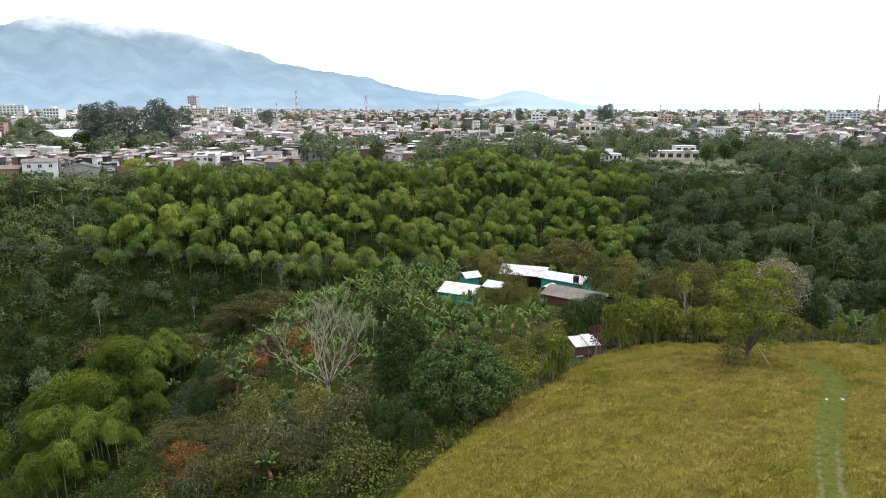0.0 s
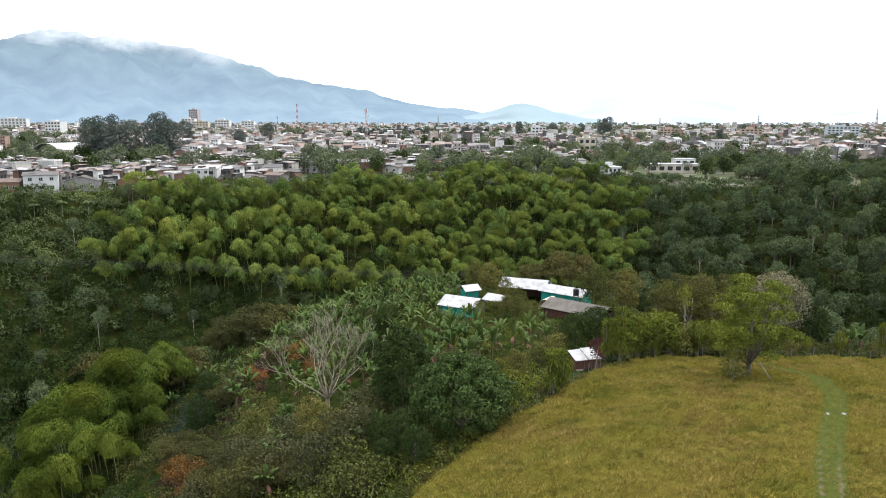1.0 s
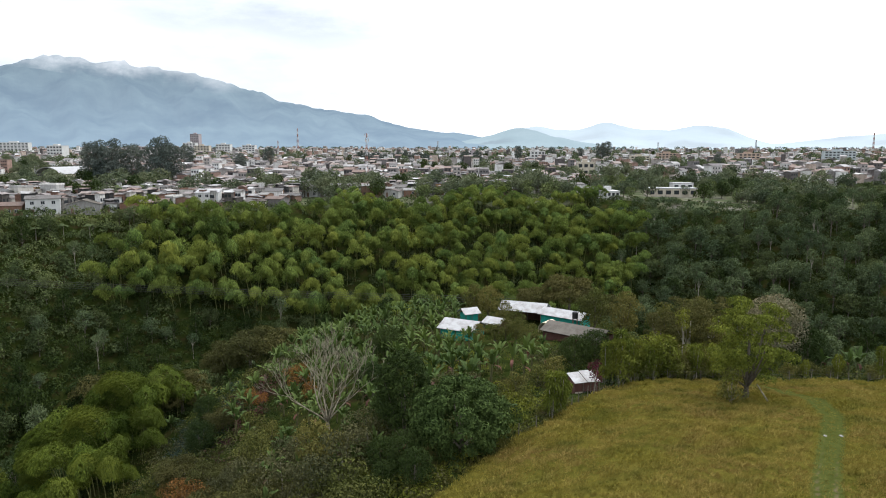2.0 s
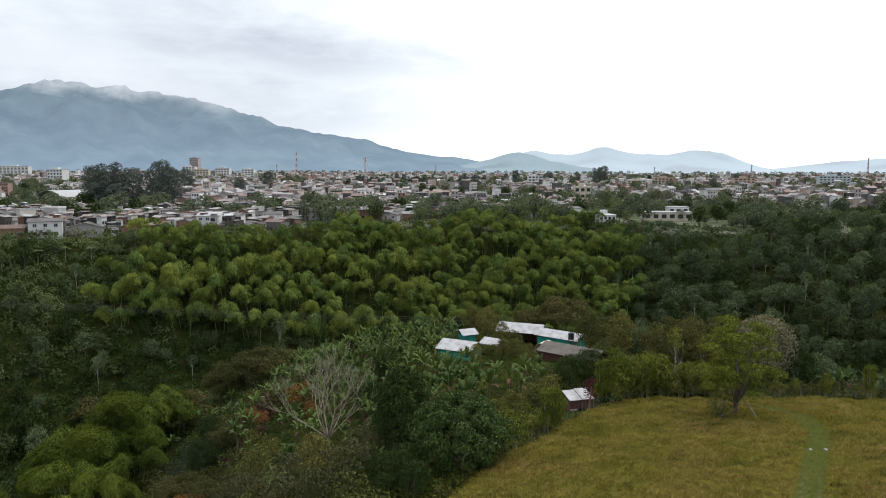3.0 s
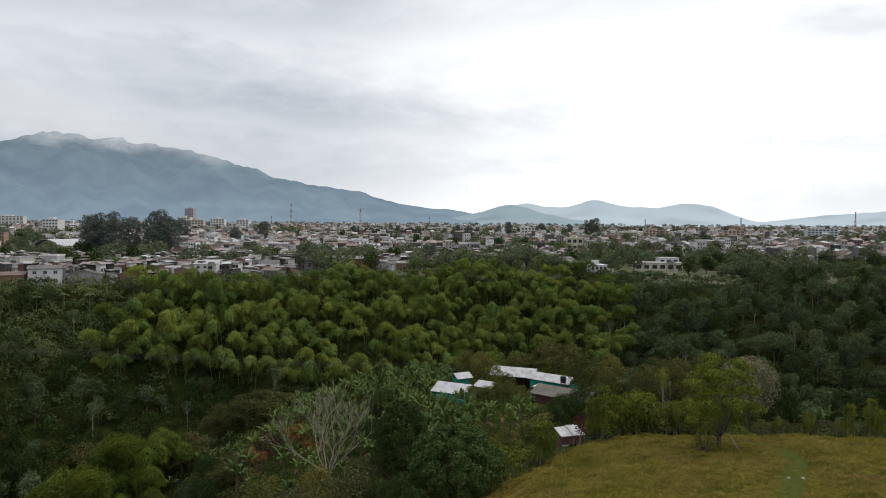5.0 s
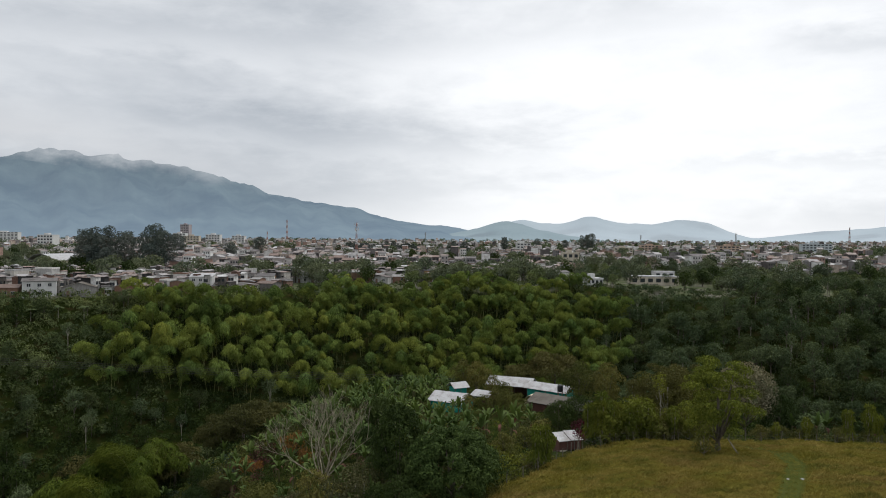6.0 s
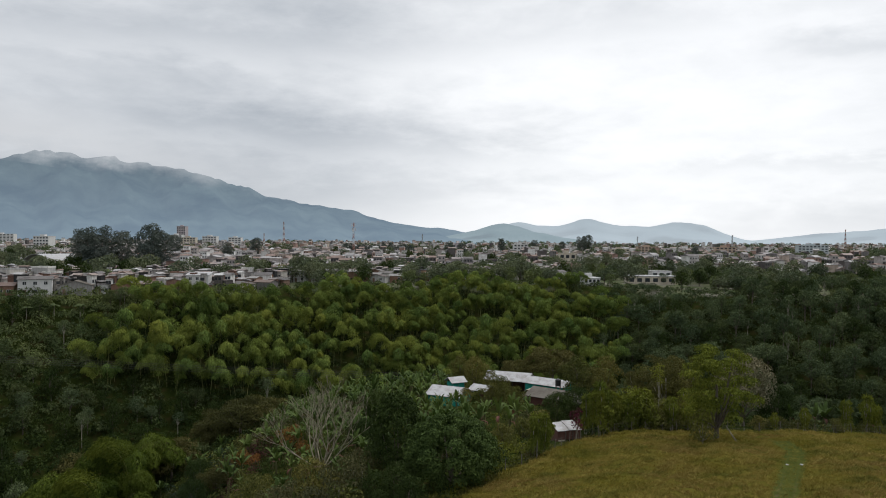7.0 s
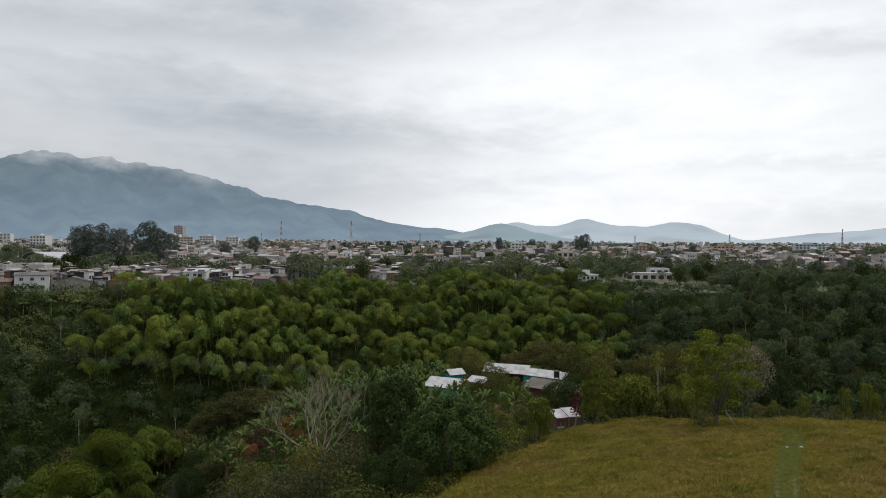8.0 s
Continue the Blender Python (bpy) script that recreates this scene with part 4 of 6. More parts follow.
# ---------------------------------------------------------------- town
def house_kind(name, w, dp, storeys, roof, wallmat, roofmat, label, windows=2, door=True, category="house", storey=2.7, gable=0.9):
    """Meshes of one house, its front towards -y: wall, roof, windows and door."""
    h = storeys * storey
    wall = Shape()
    wall.box(-w / 2, -dp / 2, -2.5, w / 2, dp / 2, h)
    rf = Shape()
    e = 0.35
    if roof == "gable":
        wall.add([(-w / 2, -dp / 2, h), (w / 2, -dp / 2, h), (0, -dp / 2, h + gable), (-w / 2, dp / 2, h), (w / 2, dp / 2, h), (0, dp / 2, h + gable)], [(0, 1, 2), (5, 4, 3)])
        k = gable / (w / 2)
        rf.slab([(-w / 2 - e, -dp / 2 - e, h - e * k + 0.1), (0, -dp / 2 - e, h + gable + 0.1), (0, dp / 2 + e, h + gable + 0.1), (-w / 2 - e, dp / 2 + e, h - e * k + 0.1)], 0.09)
        rf.slab([(0, -dp / 2 - e, h + gable + 0.1), (w / 2 + e, -dp / 2 - e, h - e * k + 0.1), (w / 2 + e, dp / 2 + e, h - e * k + 0.1), (0, dp / 2 + e, h + gable + 0.1)], 0.09)
    elif roof == "side":
        k = gable / (dp / 2)
        wall.add([(-w / 2, -dp / 2, h), (-w / 2, dp / 2, h), (-w / 2, 0, h + gable), (w / 2, -dp / 2, h), (w / 2, dp / 2, h), (w / 2, 0, h + gable)], [(0, 2, 1), (3, 4, 5)])
        rf.slab([(-w / 2 - e, -dp / 2 - e, h - e * k + 0.1), (w / 2 + e, -dp / 2 - e, h - e * k + 0.1), (w / 2 + e, 0, h + gable + 0.1), (-w / 2 - e, 0, h + gable + 0.1)], 0.09)
        rf.slab([(-w / 2 - e, 0, h + gable + 0.1), (w / 2 + e, 0, h + gable + 0.1), (w / 2 + e, dp / 2 + e, h - e * k + 0.1), (-w / 2 - e, dp / 2 + e, h - e * k + 0.1)], 0.09)
    elif roof == "shed":
        wall.add([(-w / 2, -dp / 2, h), (w / 2, -dp / 2, h), (w / 2, dp / 2, h), (-w / 2, dp / 2, h), (-w / 2, dp / 2, h + gable), (w / 2, dp / 2, h + gable)], [(0, 4, 3), (1, 2, 5), (3, 4, 5, 2)])
        k = gable / dp
        rf.slab([(-w / 2 - e, -dp / 2 - e, h - e * k + 0.1), (w / 2 + e, -dp / 2 - e, h - e * k + 0.1), (w / 2 + e, dp / 2 + e, h + gable + e * k + 0.1), (-w / 2 - e, dp / 2 + e, h + gable + e * k + 0.1)], 0.09)
    else:
        rf.box(-w / 2 - 0.12, -dp / 2 - 0.12, h + 0.01, w / 2 + 0.12, dp / 2 + 0.12, h + 0.18)
        for x0, y0, x1, y1 in ((-w / 2 - 0.12, -dp / 2 - 0.12, w / 2 + 0.12, -dp / 2 + 0.1), (-w / 2 - 0.12, dp / 2 - 0.1, w / 2 + 0.12, dp / 2 + 0.12), (-w / 2 - 0.12, -dp / 2 + 0.1, -w / 2 + 0.1, dp / 2 - 0.1), (w / 2 - 0.1, -dp / 2 + 0.1, w / 2 + 0.12, dp / 2 - 0.1)):
            rf.box(x0, y0, h + 0.18, x1, y1, h + 0.75)
    parts = [("wall", wall.mesh("wall", wallmat), None), ("roof", rf.mesh("roof", roofmat), None)]
    return {"name": name, "label": label, "category": category, "parts": parts, "w": w, "d": dp, "storeys": storeys, "storey": storey, "windows": windows, "door": door}


frame_s = Shape()
for x0, z0, x1, z1 in ((-0.62, -0.6, -0.54, 0.6), (0.54, -0.6, 0.62, 0.6), (-0.54, 0.52, 0.54, 0.6), (-0.54, -0.6, 0.54, -0.52), (-0.04, -0.52, 0.04, 0.52)):
    frame_s.box(x0, -0.07, z0, x1, 0.05, z1)
WINDOW_FRAME = frame_s.mesh("window_frame", STEEL_WHITE)
WINDOW_PANE = Shape().box(-0.56, -0.03, -0.54, 0.56, 0.04, 0.54).mesh("window", GLASS_DARK)
DOOR = Shape().box(-0.48, -0.05, 0, 0.48, 0.06, 2.05).box(-0.52, -0.03, 0, -0.48, 0.06, 2.1).mesh("door", DOOR_MAT)


def build_house(kind, m, group, frames=False, label="", limit=99, doors=True):
    ob = thing(kind["name"], m, label or kind["label"], kind["category"], group)
    for pname, me, lab in kind["parts"]:
        put(pname, me, ob, None, lab or "")
    count = 0
    for st in range(kind["storeys"]):
        for k in range(kind["windows"]):
            u = (k + 0.5) / kind["windows"] - 0.5
            if kind["door"] and doors and st == 0 and k == 0:
                put("door", DOOR, ob, pose(u * kind["w"] * 0.9, -kind["d"] / 2 - 0.03, 0.02))
                continue
            if count >= limit:
                continue
            count += 1
            w = put("window", WINDOW_PANE, ob, pose(u * kind["w"] * 0.92, -kind["d"] / 2 - 0.02, kind["storey"] * st + 1.45))
            if frames:
                put("window_frame", WINDOW_FRAME, w)
    return ob


H = [
    house_kind("house", 6.5, 9, 1, "side", WALL, ROOF, "low plastered house with a sheet roof", 2),
    house_kind("house", 6.0, 10, 2, "side", WALL, ROOF, "two-storey plastered house with a sheet roof", 2),
    house_kind("house", 7.5, 8, 1, "gable", WALL, ROOF, "low gabled house with a corrugated roof", 2),
    house_kind("house", 6.5, 9, 2, "gable", WALL, ROOF, "two-storey gabled house with a weathered roof", 2),
    house_kind("house", 5.5, 9, 2, "flat", WALL, WALL, "two-storey flat-roofed concrete house", 2),
    house_kind("house", 7.0, 9, 1, "shed", WALL, ROOF, "low house with a sloping sheet roof", 2),
    house_kind("house", 6.0, 8, 3, "flat", WALL, WALL, "three-storey flat-roofed plastered house", 2),
    house_kind("house", 8.0, 9, 2, "shed", WALL, ROOF, "two-storey house with a sloping sheet roof", 3),
    house_kind("house", 6.0, 8, 1, "side", WALL_BRICK, ROOF, "low bare-brick house with a rusty sheet roof", 2),
]


def town_z(x, y):
    return float(ground_z(x, y))


near_houses = 0
# rows of houses along the rim and behind it, at the left and in the middle of the town
for row in range(15):
    x = -330.0
    while x < 70:
        k = H[int(rng.choice(9, p=[0.13, 0.18, 0.12, 0.16, 0.11, 0.10, 0.03, 0.10, 0.07]))]
        size = rng.uniform(0.66, 0.98)
        w = k["w"] * size + rng.uniform(-0.4, 0.9)
        x += w / 2
        y = float(rim_y(x)) + 8 + row * 9.2 + rng.uniform(-3.2, 3.2)
        inside = (x < -66 or row > 2 and x > -40 + row) and abs(x) < 0.67 * y + 8
        gap = math.sin(x * 0.05 + row) * math.sin(x * 0.021 - row * 0.8) > 0.5
        if row == 0 and -158 < x < -98:
            gap = True
        if inside and not gap and near_houses < 270:
            turn = rng.choice([0, 0, 90, -90, 90, 25, -20]) + 14 * math.sin(x * 0.02) + rng.uniform(-7, 7)
            build_house(k, pose(x, y, town_z(x, y) + rng.uniform(-0.4, 0.9), 0, 0, turn) @ Matrix.Scale(size, 4), "houses of the town edge", row < 1, limit=99 if row < 2 else 2, doors=row < 3)
            near_houses += 1
        x += w / 2 + (3.5 if rng.random() < 0.14 else 0)

WALL_BOARD = paint_mat("grey_boards", [(0.30, 0.29, 0.28)], 0.9, 0.8, 1.2)
for x, w, dp, st, roof, wm, rm, gb, lab in (
        (-149.5, 8.0, 8, 1, "side", WALL_BRICK, ROOF, 1.0, "low brick shack at the ravine's rim"),
        (-139.5, 10.5, 9, 2, "side", WALL_WHITE, ROOF, 0.9, "white two-storey house with a dark open ground floor"),
        (-127.6, 11.0, 9, 1, "gable", WALL_BOARD, ROOF_GREY, 1.6, "grey weathered barn with a low gable roof"),
        (-119.8, 3.5, 6, 1, "shed", WALL_WHITE, ROOF, 0.6, "small white lean-to between two houses"),
        (-114.2, 8.4, 9, 1, "gable", WALL_BRICK, ROOF_GREY, 1.2, "patched brick and plank house with a grey roof"),
        (-106.2, 7.6, 8, 1, "shed", WALL_DARK, ROOF, 0.8, "shack walled with black sheeting")):
    kd = house_kind("house", w, dp, st, roof, wm, rm, lab, 3, True, "house", 3.3 if st == 1 else 2.8, gb)
    yy = float(rim_y(x)) + 6.5
    build_house(kd, pose(x, yy, town_z(x, yy) - 0.2, 0, 0, rng.uniform(18, 30)), "houses of the town edge", True)

# the rest of the town, uncountable: boxes with pitched roofs in one mesh
fv, ff, fm = [], [], []


def far_house(x, y, z, w, dp, h, g, a, rows=0):
    """Walls, a pitched roof and, where asked for, rows of windows on the front and one side."""
    ca, sa = math.cos(a), math.sin(a)

    def take(ps, faces, slot):
        k = len(fv)
        fv.extend((x + px * ca - py * sa, y + px * sa + py * ca, z + pz) for px, py, pz in ps)
        ff.extend(tuple(i + k for i in face) for face in faces)
        fm.extend([slot] * len(faces))

    take([(-w, -dp, -3), (w, -dp, -3), (w, dp, -3), (-w, dp, -3), (-w, -dp, h), (w, -dp, h), (w, dp, h), (-w, dp, h)],
         [(0, 1, 5, 4), (1, 2, 6, 5), (2, 3, 7, 6), (3, 0, 4, 7)], 0)
    e = 0.35
    take([(-w - e, -dp - e, h), (w + e, -dp - e, h), (w + e, dp + e, h), (-w - e, dp + e, h), (-w - e, 0, h + g), (w + e, 0, h + g)],
         [(0, 1, 5, 4), (2, 3, 4, 5), (1, 2, 5), (3, 0, 4), (3, 2, 1, 0)], 1)
    for r in range(rows):
        zc = 1.5 + 2.7 * r
        for u in (-0.55, 0.5) if w < 2.6 else (-0.62, 0.0, 0.6):
            b, t0, t1 = 0.5, zc - 0.6, zc + 0.55
            c = u * w
            take([(c - b, -dp - 0.05, t0), (c + b, -dp - 0.05, t0), (c + b, -dp - 0.05, t1), (c - b, -dp - 0.05, t1), (c - b, -dp, t0), (c + b, -dp, t0), (c + b, -dp, t1), (c - b, -dp, t1)],
                 [(0, 1, 2, 3), (3, 2, 6, 7), (0, 3, 7, 4), (1, 5, 6, 2)], 2)


# lean-tos, yard walls and roof terraces between the houses
for i in range(2600):
    x = rng.uniform(-320, 70)
    y = float(rim_y(x)) + 6 + 145 * rng.random()
    if (x < -66 or y > rim_y(x) + 34 and x > -40) and abs(x) < 0.67 * y + 8:
        far_house(x, y, town_z(x, y) + rng.uniform(-0.5, 0.6), rng.uniform(0.5, 2.2), rng.uniform(0.8, 2.6), high := rng.choice([2.4, 3.0, 3.6, 5.6, 6.4]), rng.choice([0.04, 0.4, 0.7]), rng.choice([0, 0, 1.57]) + 0.3 * math.sin(x * 0.02) + rng.normal() * 0.1, 2 if high > 5 else 1)
tagged(new("town_outbuildings", mesh("town_outbuildings", fv, ff, [TOWN_CLUTTER, FAR_ROOF, GLASS_DARK], fm)), "jumbled lean-tos, yard walls and roof terraces between the houses", "outbuildings", kind="stuff")
fv, ff, fm = [], [], []
for i in range(10500):
    y = 395 + 1600 * rng.random() ** 1.4
    x = rng.uniform(-0.72, 0.72) * y
    green = math.sin(x * 0.011 + 1.0) * math.sin(y * 0.013 + x * 0.004) + 0.5 * math.sin(x * 0.031 + y * 0.021)
    if x < 0.12 * y and y < rim_y(x) + 150 or y < rim_y(x) + (60 if x < 90 else 130) or green > 0.42 + (0.0 if x < 60 else -0.4):
        continue
    storeys = int(rng.choice([1, 2, 3, 4], p=[0.34, 0.44, 0.18, 0.04]))
    far_house(x, y, town_z(x, y) + rng.uniform(-0.3, 1.2), rng.uniform(1.9, 3.8), rng.uniform(2.2, 4.4), 2.75 * storeys + 0.2, rng.choice([0.06, 0.7, 1.2, 1.5]), rng.choice([0, 0, 1.57]) + 0.3 * math.sin(x * 0.01) + rng.normal() * 0.08, storeys if y < 760 else 0)
tagged(new("far_town_houses", mesh("far_town_houses", fv, ff, [FAR_TOWN, FAR_ROOF, GLASS_DARK], fm)), "dense pale and brick-coloured low houses of a town", "houses", kind="stuff")

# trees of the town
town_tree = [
    tree_kind("town_tree", "dark green shade tree among the houses", 11, 3.5, 5.0, 10, 1.7, 2.6, 10, 1.15, LEAF_TOWN_HAZED),
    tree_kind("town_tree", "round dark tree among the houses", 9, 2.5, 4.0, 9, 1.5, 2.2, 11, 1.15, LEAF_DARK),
    tree_kind("town_tree", "olive tree with a broad crown", 8, 2.5, 4.8, 9, 1.4, 2.2, 11, 1.15, LEAF_TOWN_HAZED),
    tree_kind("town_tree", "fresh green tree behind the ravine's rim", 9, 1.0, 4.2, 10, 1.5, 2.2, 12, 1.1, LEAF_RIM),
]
for x, y in scatter(-75, 190, 300, 450, 8.0, 0.45):
    back = y - float(rim_y(x))
    if back < 6 or back > 120 or x < -20 and back < 50 or (68 < x < 98 or 98 < x < 146) and y < 392 or math.sin(x * 0.07 + 0.5) * math.sin(y * 0.09 + x * 0.02) > 0.35:
        continue
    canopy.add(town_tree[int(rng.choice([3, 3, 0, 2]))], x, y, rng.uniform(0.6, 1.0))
count = 0
for i in range(3400):
    y = 285 + 1050 * rng.random() ** 1.3
    x = rng.uniform(-0.7, 0.7) * y
    if y < rim_y(x) + 14 or count >= 900:
        continue
    green = math.sin(x * 0.011 + 1.0) * math.sin(y * 0.013 + x * 0.004) + 0.5 * math.sin(x * 0.031 + y * 0.021)
    band = abs(y - rim_y(x) - 66 - 0.1 * x) < 30 and x > -110 or x > 90 and y < rim_y(x) + 130 and rng.random() < 0.75
    belt = math.sin(y * 0.021 + x * 0.006 + 0.8) > 0.55 and math.sin(x * 0.017 + y * 0.004) > -0.35
    if green > (0.42 if x < 60 else 0.0) or band or belt or rng.random() < 0.05:
        if y < 520 and count < 90:
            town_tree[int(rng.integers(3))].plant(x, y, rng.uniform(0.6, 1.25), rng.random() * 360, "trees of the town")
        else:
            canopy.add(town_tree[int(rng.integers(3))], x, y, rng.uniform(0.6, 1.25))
        count += 1

# ---------------------------------------------------------------- near hillside: trees
def planted(kind, x, y, size=1.0, turn=0.0, group="", label=""):
    return kind.plant(x, y, size, turn, group, None, label)


mango = dome_kind("round_tree", "dense round dark-green mango tree beside the pasture", 7.5, 0.0, 4.6, 70, 0.88, 330, 0.33, LEAF_MANGO, None, 0.3, 0.5, 0.52, 0.35)
planted(mango, 1.7, 60.6, 1.0, 30)
tall_dark = dome_kind("dark_tree", "tall dark tree behind the round mango", 9.8, 0.8, 2.9, 45, 0.85, 230, 0.34, LEAF_DARK)
planted(tall_dark, -3.9, 65.5, 0.95, 80)
small_dark = dome_kind("small_tree", "small rounded tree at the hill's foot", 5.0, 0.3, 2.0, 26, 0.75, 170, 0.27, LEAF_DARK, None, 0.14)
planted(small_dark, -3.3, 57.6, 0.85, 10)
planted(small_dark, -2.2, 54.5, 0.75, 90)
planted(small_dark, -5.6, 59.8, 0.8, 200)
planted(small_dark, -5.0, 56.2, 0.6, 140)

pasture_tree = tree_kind("pasture_tree", "feathery yellow-green tree in the pasture", 11.2, 2.0, 4.4, 50, 0.7, 1.25, 210, 0.34, LEAF_YELLOW, BARK, 0.3, 0.55, 0.5, 0.38, 0.6, 0.45)
planted(pasture_tree, 31.6, 68.3, 1.0, 200)
low_bough = tree_kind("sapling", "low dense sapling beside the pasture tree", 4.2, 0.3, 1.5, 9, 0.6, 1.0, 120, 0.3, LEAF_HEDGE, BARK_PALE, 0.12, 0.6)
planted(low_bough, 29.6, 67.2, 1.0, 0)
blossom = dome_kind("flowering_tree", "tree covered in pale faded blossom", 10.6, 1.5, 4.3, 46, 1.2, 60, 0.42, LEAF_FLOWER)
planted(blossom, 46.3, 93.5, 1.0, 40)
bushy = dome_kind("dark_tree", "small dark leafy tree behind the fence", 6.8, 0.4, 3.0, 40, 0.95, 130, 0.31, LEAF_DARK)
planted(bushy, 50.5, 92.0, 0.95, 0)
planted(bushy, 18.4, 91.6, 0.8, 120, label="dark leafy tree between shed and farmhouse")
planted(bushy, 21.2, 92.4, 0.82, 220, label="dark leafy tree between shed and farmhouse")
planted(bushy, -9.0, 112.0, 0.95, 60, label="dark tree standing among banana plants")
planted(bushy, -9.5, 91.0, 0.8, 160, label="dark tree standing among banana plants")
olive = tree_kind("olive_green_tree", "slender olive-green tree by the farm", 9.5, 2.0, 3.2, 18, 1.0, 1.6, 70, 0.4, LEAF_HEDGE, BARK, 0.2, 0.4, 0.75)
for x, y, s in ((38.2, 101, 1.08), (34.5, 103, 0.9), (30.5, 112, 0.95), (27.5, 122, 0.9), (33.0, 95, 0.72), (9.5, 137.5, 0.85), (13.2, 119.0, 0.55), (11.0, 116.0, 0.5), (6.5, 140.5, 0.75), (40.5, 96, 0.75), (36.5, 91.5, 0.8), (12.5, 112.5, 0.5), (9.0, 113.5, 0.45), (6.0, 112.0, 0.45), (14.0, 107.0, 0.5), (11.8, 128.5, 0.6)):
    planted(olive, x, y, s, rng.random() * 360, "trees round the farm")
acacia = tree_kind("spreading_tree", "broad olive-brown spreading tree", 9.0, 3.4, 6.6, 30, 1.2, 2.0, 70, 0.55, LEAF_BROWN, BARK, 0.3, 0.25, 0.5, 0.45, 0.5)
for x, y, s in ((-37.5, 129.5, 1.0), (-43.0, 134.0, 0.85), (-47.8, 121.0, 0.95), (-53.5, 126.0, 0.75), (-32.5, 134.0, 0.72), (27.6, 146.5, 0.95), (34.0, 147.0, 0.8), (20, 150.0, 0.7), (-88, 175, 1.5), (-80, 169, 1.1)):
    planted(acacia, x, y, s, rng.random() * 360, "spreading olive-brown trees")
rust = tree_kind("rusty_shrub", "rusty orange-leaved shrub on the slope", 4.6, 0.4, 2.2, 11, 0.7, 1.2, 100, 0.3, LEAF_ORANGE, BARK, 0.1, 0.3, 0.8, 0.5, 0.75, 0.7, "shrub")
for x, y, s in ((-30.5, 104, 0.75), (-27.8, 101.5, 0.6), (-32.3, 80.5, 0.95), (-29.0, 76.5, 0.75), (-35.6, 84.0, 0.8)):
    planted(rust, x, y, s, rng.random() * 360, "rusty shrubs")
grey = tree_kind("pale_shrub", "pale grey-green shrub with speckled leaves", 5.0, 0.4, 2.6, 13, 0.8, 1.3, 100, 0.3, LEAF_GREY, BARK_PALE, 0.1, 0.3, 0.8, 0.5, 0.75, 0.8, "shrub")
for x, y, s in ((-20.6, 66.5, 1.05), (-24.0, 70.5, 0.9), (-15.5, 70.5, 0.8), (1.0, 79.0, 0.95), (3.4, 80.5, 0.75), (-18.5, 75, 0.75), (-2.0, 81.0, 0.7), (-24.5, 62.5, 0.95)):
    planted(grey, x, y, s, rng.random() * 360, "pale shrubs")
green = tree_kind("leafy_shrub", "bright green leafy shrub on the hillside", 3.8, 0.3, 2.0, 10, 0.7, 1.2, 110, 0.32, LEAF_HEDGE, BARK, 0.1, 0.35, 0.85, 0.5, 0.75, 0.7, "shrub")
for x, y, s in ((-8.0, 55.5, 1.1), (-11.0, 57.5, 1.0), (-5.5, 53.0, 0.85), (-13.0, 63.0, 0.9), (-10.5, 67.0, 0.9), (12.0, 83.0, 0.9), (9.0, 81.0, 0.8), (14.5, 86.0, 1.0), (-27.0, 92.0, 0.8), (-34.0, 98, 0.8), (-22.0, 84.0, 0.8), (6.5, 73.5, 0.6), (9.5, 76.0, 0.6), (-7.0, 72.0, 0.9), (-40.0, 76.0, 1.0), (-36.0, 70.0, 1.0)):
    planted(green, x, y, s, rng.random() * 360, "leafy shrubs")
for kd, x, y, s in ((grey, -9.3, 60.7, 1.15), (grey, -11.5, 57.8, 1.0), (grey, -7.8, 66.2, 1.0), (rust, -27.6, 71.3, 1.1), (acacia, -34.4, 85.7, 0.55), (acacia, -17.7, 59.4, 0.5), (grey, -15.4, 60.9, 1.15), (green, -20.4, 60.9, 1.1), (rust, -19.5, 97.0, 0.6), (rust, -22.6, 104.0, 1.0), (green, -6.6, 51.7, 1.0), (green, -8.5, 51.6, 1.1), (acacia, -32.7, 97.9, 0.45), (bushy, -38.2, 106.6, 0.7), (bushy, -35.0, 94.3, 0.75), (green, -39.7, 90.8, 1.1), (bushy, -5.8, 71.5, 0.7), (acacia, -28.5, 79.5, 0.45), (olive, -12.4, 63.8, 0.7), (olive, -21.0, 72.5, 0.75), (acacia, -24.0, 66.0, 0.45)):
    planted(kd, x, y, s, rng.random() * 360, "shrubs and small trees of the near slope")
lime = tree_kind("hedge_shrub", "yellow-green hedge shrub along the pasture", 4.0, 0.3, 1.9, 12, 0.6, 1.0, 95, 0.32, LEAF_YELLOW, BARK_PALE, 0.09, 0.5, 0.95, 0.4, 0.75, 0.7, "shrub")
# the hedge along the pasture's far edge
for k in range(20):
    x = 21.0 + k * 0.88 + rng.uniform(-0.4, 0.4)
    planted((lime, lime, green, lime)[k % 4], x, float(fence_y(x)) + rng.uniform(0.8, 4.2), rng.uniform(0.6, 1.6) * (1.0 if x < 33 else 0.75), rng.random() * 360, "hedge along the pasture")
for k in range(13):
    x = 44 + k * 2.3 + rng.uniform(-0.5, 0.5)
    planted(green, x, float(fence_y(x)) + rng.uniform(2.0, 5.0), rng.uniform(0.4, 0.7), rng.random() * 360, "hedge along the pasture")

feathery = tree_kind("feathery_tree", "feathery olive-green tree behind the hedge", 10.6, 3.0, 3.4, 30, 0.6, 1.05, 200, 0.33, LEAF_BROWN, BARK_PALE, 0.2, 0.45, 0.6, 0.4, 0.6)
for x, y, s in ((33.8, 91.5, 1.0), (37.5, 93.5, 1.0), (30.8, 94.5, 0.75)):
    planted(feathery, x, y, s, rng.random() * 360, "trees behind the hedge", "feathery olive-green tree behind the hedge")
